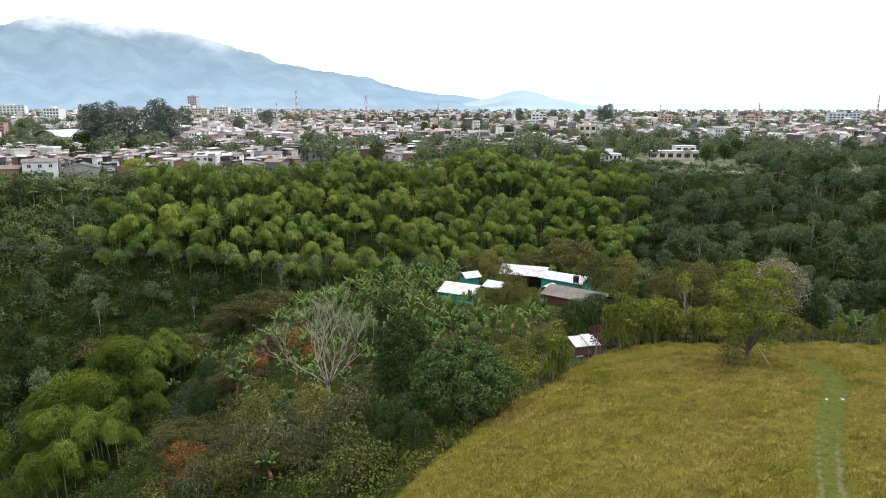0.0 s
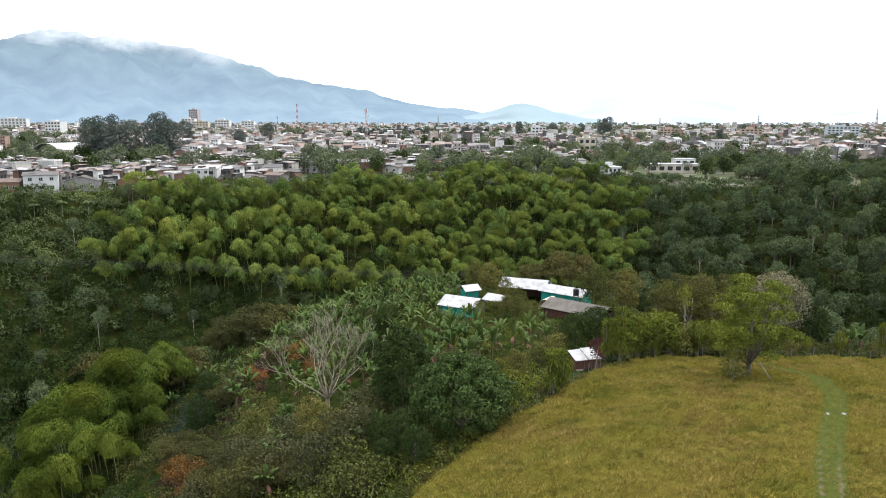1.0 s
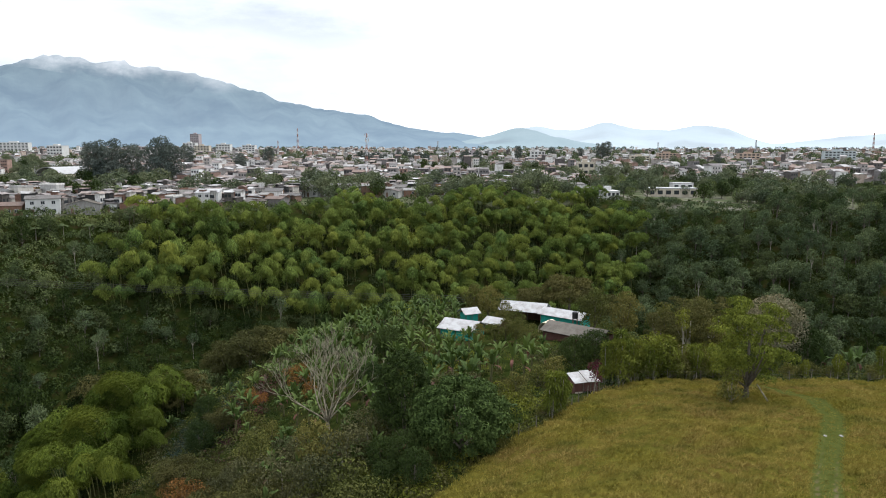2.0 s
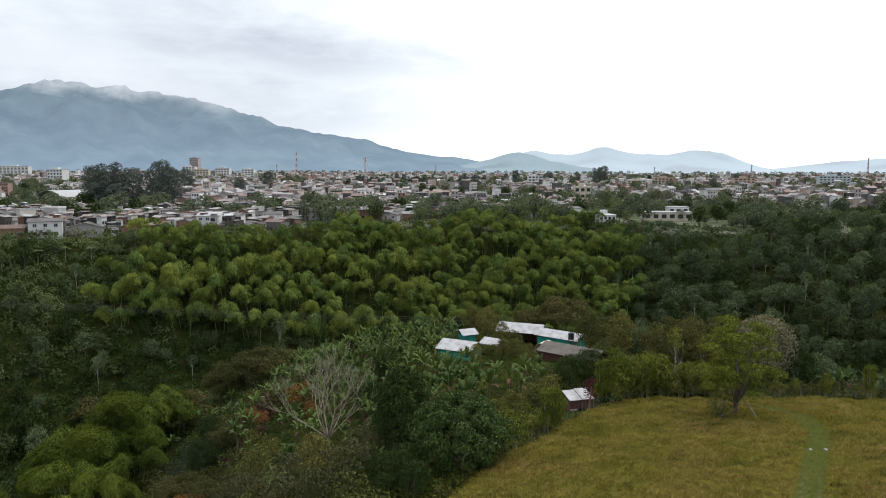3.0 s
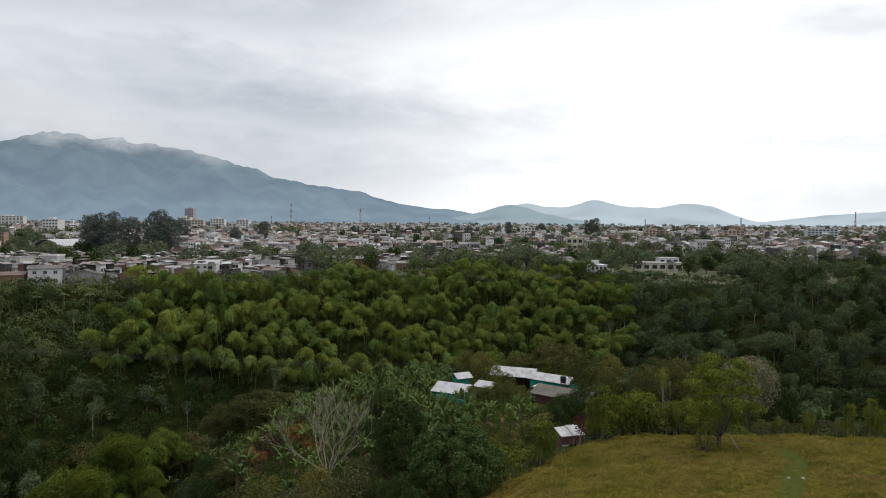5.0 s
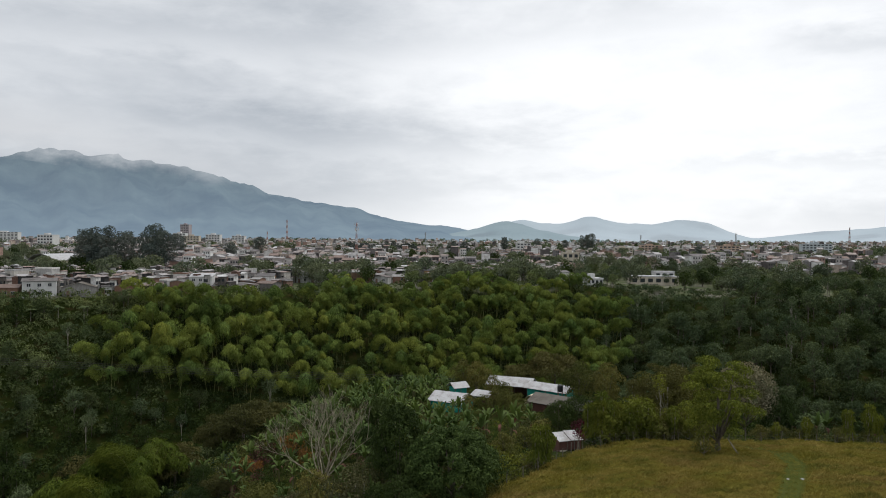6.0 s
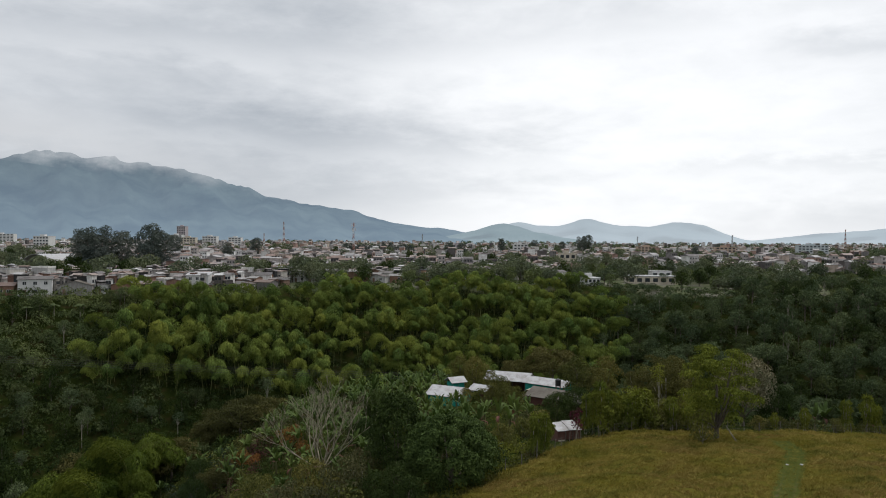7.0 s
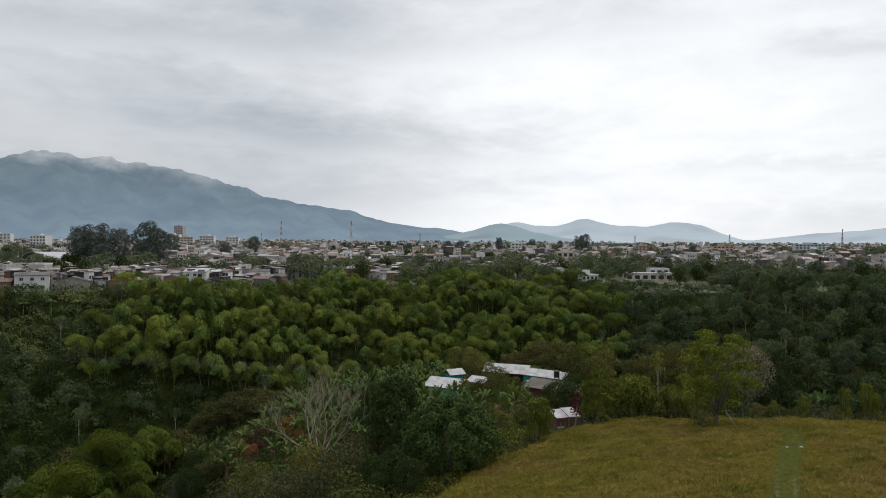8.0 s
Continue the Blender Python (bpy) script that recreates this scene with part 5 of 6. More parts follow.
# column shrubs with hanging yellow leaves
def column_kind(seed):
    n = 900
    z = rng.random(n) ** 0.8 * 3.6 + 1.0
    a = rng.random(n) * 2 * np.pi
    lump = np.floor(a * 1.6) % 3 * 0.18
    r = (0.45 + lump + 0.3 * np.sin(z * 1.6 + seed)) * np.clip((5.0 - z) / 1.4, 0.2, 1) * (0.7 + 0.3 * rng.random(n))
    cc = np.stack([np.cos(a) * r, np.sin(a) * r, z], 1)
    dd = unit(np.stack([np.cos(a) * 0.45, np.sin(a) * 0.45, -0.9 + 0.9 * (z > 4.2)], 1) + rng.normal(size=(n, 3)) * 0.22)
    vv, fc = blades(cc, dd, 0.42 * (0.7 + 0.6 * rng.random(n)), 0.12)
    stems_ = []
    for k in range(4):
        st = Shape()
        q = k * 1.7 + seed
        st.tube([(0.18 * math.cos(q), 0.18 * math.sin(q), -0.4), (0.25 * math.cos(q), 0.25 * math.sin(q), 1.8), (0.4 * math.cos(q), 0.4 * math.sin(q), 4.2)], [0.06, 0.05, 0.02], 5)
        stems_.append(("stem", st.mesh("stem", BARK_PALE)))
    return Kind("column_shrub", "upright shrub with hanging yellow-green strap leaves", "shrub", [*stems_, ("foliage", mesh("foliage", vv, fc, LEAF_YELLOW))])


columns = [column_kind(0.3), column_kind(2.1)]
for k, (x, y, s) in enumerate(((11.2, 67.0, 1.05), (12.4, 68.2, 0.85), (21.0, 81.4, 1.25), (22.0, 81.9, 1.4), (20.2, 82.0, 1.1), (24.2, 82.6, 1.15), (28.8, 83.6, 1.1), (34.3, 84.8, 0.8), (35.6, 85.2, 0.7), (51.0, 85.4, 0.75), (57.5, 86.5, 1.0), (46.5, 84.6, 0.6), (27.5, 84.6, 0.8), (30.2, 84.8, 0.7), (21.6, 81.0, 1.3), (23.2, 82.0, 1.25), (25.6, 82.4, 0.9), (32.2, 84.0, 1.0), (26.4, 82.2, 0.75), (60.4, 86.4, 1.15), (62.0, 86.9, 0.9), (12.0, 67.2, 1.1), (11.6, 68.0, 0.95))):
    planted(columns[k % 2], x, y, s, rng.random() * 360, "column shrubs by the fence")
maroon = tree_kind("maroon_shrub", "slim dark maroon-leaved shrub beside the shed", 4.0, 1.6, 0.8, 6, 0.4, 0.65, 150, 0.26, LEAF_MAROON, BARK_PALE, 0.06, 0.4, 1.0, 0.5, 0.75, 0.7, "shrub")
planted(maroon, 17.6, 76.2, 1.0, 0)
slim = tree_kind("slim_tree", "slim tall pale-stemmed tree above the hedge", 9.5, 6.4, 0.8, 6, 0.45, 0.7, 110, 0.3, LEAF_YELLOW, BARK_PALE, 0.09, 0.4)
planted(slim, 31.2, 86.5, 1.0, 0)

# the bare tree
def bare_tree(seed):
    r_ = random.Random(seed)
    trunk, limbs = Shape(), []

    def grow(shape, p, d, length, rad, depth):
        pts, radii = [p], [rad]
        for k in range(3):
            d = (d + Vector((r_.uniform(-1, 1), r_.uniform(-1, 1), r_.uniform(-0.5, 0.8))) * 0.16).normalized()
            p = p + d * length / 3
            pts.append(p)
            radii.append(rad * (1 - 0.13 * (k + 1)))
        shape.tube(pts, radii, 5 if depth < 3 else 3)
        if depth < 6 and length > 0.35:
            for k in range(2 if depth not in (3, 5) else 3):
                out_ = Vector((r_.uniform(-1, 1), r_.uniform(-1, 1), r_.uniform(-0.1, 0.6)))
                grow(shape, p, (d + out_ * 0.62).normalized(), length * r_.uniform(0.62, 0.86), max(0.015, rad * 0.66), depth + 1)

    trunk.tube([(0, 0, -0.8), (0.1, 0, 0.4), (0.1, 0.1, 1.1)], [0.26, 0.22, 0.2], 8)
    for k in range(9):
        a = k * 0.7 + 0.3
        s = Shape()
        grow(s, Vector((0.1, 0.1, 1.0)), Vector((math.cos(a) * 0.74, math.sin(a) * 0.74, 1.05 + 0.6 * (k % 2))).normalized(), r_.uniform(2.5, 3.4), 0.10, 1)
        limbs.append(s)
    return trunk, limbs


tr_, limbs_ = bare_tree(11)
bare = thing("bare_tree", pose(-14.2, 80.3, float(ground_z(-14.2, 80.3)) + 0.2, 0, 0, 20) @ Matrix.Scale(1.12, 4), "leafless bleached-grey tree with spreading branches", "tree")
put("trunk", tr_.mesh("trunk", BARK_BLEACHED), bare)
for s in limbs_:
    put("branch", s.mesh("branch", BARK_BLEACHED), bare)

# near bamboo
for x, y, s, k in ((-60.5, 127, 1.05, 5), (-66, 122, 1.05, 5), (-70, 115, 1.0, 6), (-64, 105, 1.0, 5), (-57, 105.5, 0.9, 5), (-56.5, 116, 0.95, 5), (-75, 124, 1.0, 5), (-78, 110, 1.0, 5), (-71, 98, 1.0, 5), (-62, 95, 0.9, 5), (-54, 96, 0.8, 4), (-80, 132, 0.95, 5), (-62, 112, 1.0, 5), (-66, 116, 1.0, 5), (-60, 100, 0.9, 5), (-68, 108, 1.0, 5), (-58, 122, 1.0, 5)):
    bamboo_near.plant(x + 4.5, y + 2.0, s * 1.2, k + 1, "bamboo at the ravine's foot")
for x, y, s in ((-92, 140, 0.9), (-86, 122, 0.9), (-98, 155, 1.0), (-104, 168, 1.0), (-95, 176, 0.9), (-75, 150, 0.9), (-68, 146, 0.8), (-84, 108, 0.8), (-110, 150, 1.0), (-60, 140, 0.75), (-100, 128, 0.9), (-118, 165, 1.0), (-50, 146, 0.7), (-40, 152, 0.75), (-28, 160, 0.7), (-14, 164, 0.7), (0, 168, 0.7), (14, 170, 0.8), (44, 120, 0.7), (52, 112, 0.7), (60, 118, 0.7), (66, 104, 0.6), (48, 130, 0.7), (74, 110, 0.6)):
    forest[int(rng.choice([4, 5, 4, 3, 4]))].plant(x, y, s, rng.random() * 360, "trees on the ravine slopes")

# ---------------------------------------------------------------- banana plants
def banana_leaf(length, width, arch, seed):
    """A long blade that rises, arches and hangs, folded along its rib, torn at the rim."""
    v, f = [], []
    for k in range(8):
        u = k / 7
        x = length * (u * 0.62 + 0.05) * (1 - 0.2 * arch * u * u)
        z = length * (0.72 * u - arch * 0.75 * u * u)
        w = width * (0.12 + math.sin(math.pi * min(1, u * 0.9 + 0.1)) ** 0.6) * (1 + 0.18 * math.sin(k * 2.3 + seed)) * (1 if k < 7 else 0.25)
        v += [(x, -w / 2, z + w * 0.16), (x, 0, z), (x, w / 2, z + w * 0.16)]
    for k in range(7):
        a = 3 * k
        f += [(a, a + 3, a + 4, a + 1), (a + 1, a + 4, a + 5, a + 2)]
    return mesh("leaf", v, f, LEAF_BANANA)


BLADES = [banana_leaf(3.1, 0.46, 0.38 + 0.13 * k, k) for k in range(5)]
STEMS = [Shape().tube([(0, 0, -0.4), (0.05, 0, 0.9), (0.1, 0.05, 1.9), (0.12, 0.05, 2.5)], [0.17, 0.15, 0.11, 0.06], 6).mesh("stem", STEM)]


def bunch(seed):
    """All leaves of a plant in one mesh, for the plants farther off."""
    r_ = random.Random(seed)
    v, f = [], []
    for k in range(9):
        me, m = BLADES[k % 5], pose(0.12, 0.05, 2.35, 0, r_.uniform(-42, 14), k * 40 + r_.uniform(-18, 18)) @ Matrix.Scale(r_.uniform(0.8, 1.12), 4)
        n0 = len(v)
        v += [tuple(m @ p.co) for p in me.vertices]
        f += [tuple(i + n0 for i in p.vertices) for p in me.polygons]
    return mesh("leaves", v, f, LEAF_BANANA)


BUNCHES = [bunch(k) for k in range(5)]


DRY_BLADE = BLADES[4].copy()
DRY_BLADE.materials.clear()
DRY_BLADE.materials.append(LEAF_DRY)


def banana(x, y, size, group):
    if y > 98:
        ob = thing("banana_plant", pose(x, y, float(ground_z(x, y)), rng.uniform(-5, 5), rng.uniform(-5, 5), rng.random() * 360) @ Matrix.Scale(size, 4), "banana plant with long arching torn leaves", "banana plant", group)
        put("stem", STEMS[0], ob)
        put("leaves", BUNCHES[int(rng.integers(5))], ob)
        return ob
    ob = thing("banana_plant", pose(x, y, float(ground_z(x, y)), rng.uniform(-5, 5), rng.uniform(-5, 5), rng.random() * 360) @ Matrix.Scale(size, 4), "banana plant with long arching torn leaves", "banana plant", group)
    put("stem", STEMS[0], ob)
    n_ = int(rng.integers(7, 10))
    for k in range(n_):
        s = rng.uniform(0.8, 1.12)
        put("leaf", BLADES[int(rng.integers(5))], ob, pose(0.12, 0.05, 2.35, 0, rng.uniform(-52, 4), k * 360 / n_ + rng.uniform(-18, 18)) @ Matrix.Scale(s, 4))
    if y < 98:
        put("dry_leaf", DRY_BLADE, ob, pose(0.1, 0.05, 2.2, 0, rng.uniform(35, 60), rng.random() * 360) @ Matrix.Scale(0.8, 4), "dead brown leaf hanging down")
    return ob


FARM = [(-1.5, 8.5, 116, 126.5), (3, 16, 126, 143), (16, 30, 106, 136), (7.5, 13, 120, 127)]
count = 0
for x, y in scatter(-30, 20, 84, 150, 3.0, 0.36):
    if any(a < x < b and c0 < y < d0 for a, b, c0, d0 in FARM) or ground_z(x, y) < -17 or count >= 240 or x > 12 and (y > 112 or y < 88):
        continue
    if x < -18 and y < 105 and rng.random() < 0.6 or math.hypot(x - 2, y - 66) < 9 or math.hypot(x + 14.8, y - 80.3) < 4:
        continue
    banana(x, y, rng.uniform(0.72, 1.1), "banana plants of the farm")
    count += 1
for x, y in scatter(-20, 6, 62, 86, 3.4, 0.4):
    if float(in_pasture(np.array(x), np.array(y))) < -3 and math.hypot(x - 1.7, y - 60.6) > 5 and math.hypot(x + 3.9, y - 65.5) > 3 and math.hypot(x + 14.8, y - 80.3) > 1.5:
        banana(x, y, rng.uniform(0.5, 0.85), "banana plants of the farm")
for x, y, s in ((-33, 107, 0.8), (-35.5, 108.5, 0.8), (-30, 108, 0.7), (-40, 113, 0.8), (-43, 116, 0.8), (-46, 111, 0.75), (-38, 118, 0.8), (-8.5, 61.5, 0.8), (-6.8, 63, 0.8), (-16, 58, 0.8), (-17.5, 60, 0.75), (53.5, 87.0, 0.9), (55.5, 88.5, 0.95), (58.5, 88.0, 0.9), (61.0, 87.0, 0.85), (51, 89, 0.8), (-50, 108, 0.8), (13, 100, 0.8), (15.5, 103, 0.8), (3.5, 86.0, 1.0), (6.5, 88.5, 1.1), (9.5, 91.0, 1.1), (12.5, 92.5, 1.05), (5.0, 92.5, 1.1), (1.5, 90.5, 1.05), (8.0, 95.5, 1.1), (12.0, 96.5, 1.1), (-1.5, 87.0, 1.0), (14.0, 88.5, 1.0), (10.8, 87.0, 0.95), (2.5, 95.5, 1.1), (-12, 79, 0.8), (-9, 81.5, 0.85), (-6, 84, 0.9), (-18, 90, 0.8), (-22, 97, 0.8), (-17, 84.5, 0.7)):
    banana(x, y, s, "banana plants of the farm")

# ---------------------------------------------------------------- farm buildings
def shelter(name, label, x, y, z, turn, w, d, eave, ridge, wallmat, roofmat, wall_from=0.3, open_side=False, category="house"):
    """A farm shelter: roof slopes on posts, with sheeting or netting hung between them."""
    ob = thing(name, pose(x, y, z, 0, 0, turn), label, category, "farm buildings")
    o = 0.5
    put("roof", Shape().slab([(-w / 2 - o, -d / 2 - o, eave), (w / 2 + o, -d / 2 - o, eave), (w / 2 + o, 0.02, ridge), (-w / 2 - o, 0.02, ridge)], 0.07).mesh("roof", roofmat), ob)
    put("roof", Shape().slab([(-w / 2 - o, 0.02, ridge + 0.004), (w / 2 + o, 0.02, ridge + 0.004), (w / 2 + o, d / 2 + o, eave), (-w / 2 - o, d / 2 + o, eave)], 0.07).mesh("roof", roofmat), ob)
    for px_k in (-w / 2, 0, w / 2):
        for py_k in (-d / 2, d / 2):
            put("post", Shape().tube([(px_k, py_k, -1.0), (px_k, py_k, eave - 0.02)], 0.07, 6).mesh("post", POST), ob)
    if not open_side:
        put("wall", Shape().box(-w / 2, -d / 2 - 0.02, wall_from - 0.8, w / 2, -d / 2 + 0.03, eave - 0.12).mesh("wall", wallmat), ob)
    put("wall", Shape().box(-w / 2, d / 2 - 0.03, wall_from - 0.8, w / 2, d / 2 + 0.02, eave - 0.12).mesh("wall", wallmat), ob)
    for sx in (-1, 1):
        if open_side and sx < 0:
            continue
        put("wall", Shape().box(sx * w / 2 - 0.03, -d / 2 + 0.04, wall_from - 0.8, sx * w / 2 + 0.02, d / 2 - 0.04, eave - 0.12).mesh("wall", wallmat), ob)
    return ob


shelter("farm_shelter", "white-roofed farm shelter with teal net walls", 3.6, 121.8, -7.8, -28, 6.2, 5.4, 2.0, 3.3, WALL_TEAL, ROOF_WHITE)
shelter("farm_shelter", "small shelter hung with teal netting", 5.2, 131.5, -8.2, 25, 2.6, 2.6, 2.7, 3.6, WALL_TEAL, ROOF_WHITE)
shelter("farm_shelter", "small open shelter with a white sheet roof", 10.0, 124.6, -7.6, -35, 3.0, 3.4, 2.0, 2.8, WALL_BROWN, ROOF_WHITE, open_side=True)
shelter("farmhouse", "long farmhouse with a white sheet roof", 16.6, 136.0, -8.4, -22, 8.6, 5.0, 2.6, 4.0, WALL_BROWN, ROOF_WHITE, open_side=True)
shelter("farmhouse", "farmhouse with teal walls and white sheet roof", 23.6, 129.0, -8.0, -38, 8.4, 4.2, 2.6, 3.6, WALL_TEAL, ROOF_WHITE)
shelter("farmhouse", "old farmhouse with a grey fibre-cement roof", 23.4, 115.5, -6.8, -40, 10.5, 5.6, 1.7, 2.9, WALL_BROWN, ROOF_GREY)
arch = Shape()
pts_ = [(math.cos(math.pi * k / 8) * 1.3, math.sin(math.pi * k / 8) * 1.5) for k in range(9)]
for (xa, za), (xb, zb) in zip(pts_, pts_[1:]):
    arch.slab([(xb, -1.6, zb + 0.6), (xb, 1.6, zb + 0.6), (xa, 1.6, za + 0.6), (xa, -1.6, za + 0.6)], 0.05)
ob = thing("arched_shelter", pose(19.6, 124.0, -7.5, 0, 0, -35), "small arched shelter of cream sheeting by the farmhouse", "shelter", "farm buildings")
put("roof", arch.mesh("roof", CREAM_TANK), ob)
for sx in (-1.28, 1.28):
    put("wall", Shape().box(sx - 0.03, -1.58, -0.6, sx + 0.03, 1.58, 0.66).mesh("wall", CREAM_TANK), ob)
ob = thing("water_tank", pose(24.6, 124.4, -7.6, 0, 0, 0), "black plastic water tank on a timber stand", "water tank")
put("tank", Shape().tube([(0, 0, 2.6), (0, 0, 2.7), (0, 0, 3.7), (0, 0, 3.85), (0, 0, 3.95)], [0.5, 0.55, 0.55, 0.45, 0.2], 14).mesh("tank", BLACK_PLASTIC), ob)
for sx in (-0.4, 0.4):
    for sy in (-0.4, 0.4):
        put("leg", Shape().tube([(sx, sy, -0.3), (sx, sy, 2.6)], 0.06, 6).mesh("leg", POST), ob)

# the shed by the pasture
sz = float(ground_z(16.6, 77.6)) - 0.2
shed = thing("shed", pose(16.6, 77.8, sz, 0, 0, 12), "small brown-sided shed with two white roof sheets", "shed")
put("roof_sheet", Shape().slab([(-1.55, -1.3, 1.75), (-0.02, -1.3, 1.8), (-0.02, 1.3, 2.25), (-1.55, 1.3, 2.2)], 0.05).mesh("roof_sheet", ROOF_WHITE), shed)
put("roof_sheet", Shape().slab([(0.02, -1.35, 1.84), (1.6, -1.35, 1.84), (1.6, 1.4, 2.34), (0.02, 1.4, 2.34)], 0.05).mesh("roof_sheet", ROOF_WHITE), shed)
put("wall", Shape().box(-1.4, -1.1, 0.65, 1.4, -1.05, 1.7).mesh("wall", WALL_BROWN), shed)
put("wall", Shape().box(-1.4, -1.1, -0.6, -0.5, -1.06, 0.62).mesh("wall", WALL_CREAM), shed, None, "pale board panel")
put("wall", Shape().box(-1.44, -1.04, -0.6, -1.39, 1.1, 1.7).mesh("wall", WALL_BROWN), shed)
put("wall", Shape().box(1.39, -1.04, -0.6, 1.44, 1.1, 1.75).mesh("wall", WALL_BROWN), shed)
put("wall", Shape().box(-1.38, 1.06, -0.6, 1.38, 1.1, 2.1).mesh("wall", WALL_BROWN), shed)
for sx in (-0.45, 0.5, 1.2):
    put("post", Shape().tube([(sx, -1.14, -0.7), (sx, -1.14, 1.78)], 0.05, 6).mesh("post", POST), shed)

# fence: posts and wires round the pasture
fence = thing("fence", pose(0, 0, 0), "weathered timber fence posts with sagging wire", "fence")
POST_ME = Shape().tube([(0, 0, -0.4), (0.02, 0, 0.6), (0.03, 0.01, 1.35)], [0.05, 0.045, 0.04], 6).mesh("post", POST)
line = []
for (xa, ya), (xb, yb) in zip(FENCE, FENCE[1:]):
    steps = max(1, int(math.hypot(xb - xa, yb - ya) / 2.2))
    for k in range(steps):
        u = k / steps
        x, y = xa + (xb - xa) * u + rng.uniform(-0.15, 0.15), ya + (yb - ya) * u + rng.uniform(-0.15, 0.15)
        if y < 61:
            continue
        line.append((x, y, float(rough_z(x, y))))
        put("post", POST_ME, fence, pose(*line[-1], rng.uniform(-5, 5), rng.uniform(-5, 5), rng.random() * 360))
for hgt in (0.5, 0.85, 1.2):
    put("wire", Shape().tube([(x, y, z + hgt + 0.03 * math.sin(k * 2.0)) for k, (x, y, z) in enumerate(line)], 0.005, 3).mesh("wire", CABLE), fence)
prop = Shape().tube([(0, 0, 0), (1.25, 0.2, 1.9)], [0.09, 0.06], 6)
ob = thing("leaning_pole", pose(33.6, 67.4, float(rough_z(33.6, 67.4)), 0, 0, 160), "pale timber prop leaning against the pasture tree", "pole")
put("shaft", prop.mesh("shaft", BARK_PALE), ob)
# puddles on the track
for x, y in ((33.2, 56.25), (34.6, 56.2)):
    pts = [(0.16 * math.cos(a) * (1 + 0.2 * math.sin(3 * a)), 0.24 * math.sin(a)) for a in np.linspace(0, 2 * math.pi, 14, endpoint=False)]
    z = float(rough_z(x, y)) + 0.05
    pm = mesh("water", [(px_k, py_k, 0.0) for px_k, py_k in pts] + [(px_k, py_k, -0.1) for px_k, py_k in pts], [tuple(range(14))] + [(k, k + 14, (k + 1) % 14 + 14, (k + 1) % 14) for k in range(14)], plain_mat("muddy_water", (0.16, 0.15, 0.13), 0.05, 0, 0.5))
    ob = thing("puddle", pose(x, y, z), "small shallow puddle in the wheel track", "puddle", "puddles")
    put("water", pm, ob)

# power lines across the ravine
def cable(a, b, sag, r=0.025):
    a, b = Vector(a), Vector(b)
    return [tuple(a.lerp(b, k / 24) - Vector((0, 0, sag * 4 * (k / 24) * (1 - k / 24)))) for k in range(25)], r


for k, off in enumerate((0.0, 0.55, 1.1, 1.7)):
    ob = thing("power_line", pose(0, 0, 0), "thin sagging power cable across the ravine", "cable", "power lines")
    path_, r = cable((-170, 182, -5.5 - off), (25, 206, -18.6 - off), 1.2)
    put("wire", Shape().tube(path_, r, 4).mesh("wire", CABLE), ob)

# ---------------------------------------------------------------- landmarks of the town
def block(name, label, x, y, w, d, h, turn, wallmat, storeys, bays, category="building", roofmat=None, flat=True, sink=0.0):
    """A building of several storeys: walls, parapet roof, and a window in each bay of the side that faces the ravine."""
    z = town_z(x, y) - sink
    ob = thing(name, pose(x, y, z, 0, 0, turn), label, category, "large buildings of the town")
    put("wall", Shape().box(-w / 2, -d / 2, -2, w / 2, d / 2, h).mesh("wall", wallmat), ob)
    top = Shape().box(-w / 2 - 0.2, -d / 2 - 0.2, h + 0.005, w / 2 + 0.2, d / 2 + 0.2, h + 0.5)
    if flat:
        top.box(-w * 0.2, -d * 0.2, h + 0.5, w * 0.1, d * 0.2, h + 2.6)
    put("roof", top.mesh("roof", roofmat or wallmat), ob)
    me = Shape().box(-w / bays * 0.3, -0.06, -h / storeys * 0.25, w / bays * 0.3, 0.03, h / storeys * 0.25).mesh("window", GLASS_DARK)
    for s in range(storeys):
        for b in range(bays):
            put("window", me, ob, pose((b + 0.5) / bays * w - w / 2, -d / 2 - 0.02, (s + 0.55) * h / storeys))
    return ob


WALL_TOWER = paint_mat("pinkish_tower", [(0.36, 0.32, 0.33)], 0.8, 0.3, 0.1)
WALL_BLUE = paint_mat("blue_white_render", [(0.42, 0.46, 0.48)], 0.8, 0.3, 0.1)
WALL_ORANGE = paint_mat("orange_render", [(0.42, 0.32, 0.25)], 0.8, 0.4, 0.2)
block("tower_block", "tall pinkish-brown tower block in the town", -461, 1308, 16, 16, 38, 0, WALL_TOWER, 12, 5)
block("tower_block", "white slab block at the town's far side", -800, 1310, 50, 16, 22, 10, WALL_WHITE, 8, 8)
block("apartment_block", "pale apartment block in the town", -512, 930, 22, 14, 20, -8, WALL_WHITE, 5, 5)
block("apartment_block", "low pale apartment block in the town", -395, 1150, 24, 14, 18, 5, WALL_CREAM, 5, 5)
block("apartment_block", "white apartment block in the town", -440, 1220, 22, 14, 22, 0, WALL_WHITE, 6, 4)
block("apartment_block", "white apartment block in the town", -372, 1190, 24, 14, 20, 0, WALL_WHITE, 5, 5)
block("apartment_block", "white apartment block in the town", -340, 1230, 22, 14, 18, 0, WALL_WHITE, 5, 4)
block("apartment_block", "white long building in the town", -56, 712, 18, 10, 10, 0, WALL_WHITE, 3, 5)
block("apartment_block", "white building among trees in the town", 122, 900, 18, 12, 15, 0, WALL_WHITE, 4, 4)
block("apartment_block", "low white building among trees in the town", 140, 905, 14, 10, 10, 0, WALL_WHITE, 2, 3)
block("warehouse", "plain beige box building on the plateau", 121, 590, 14, 11, 11, -6, WALL_CREAM, 2, 3)
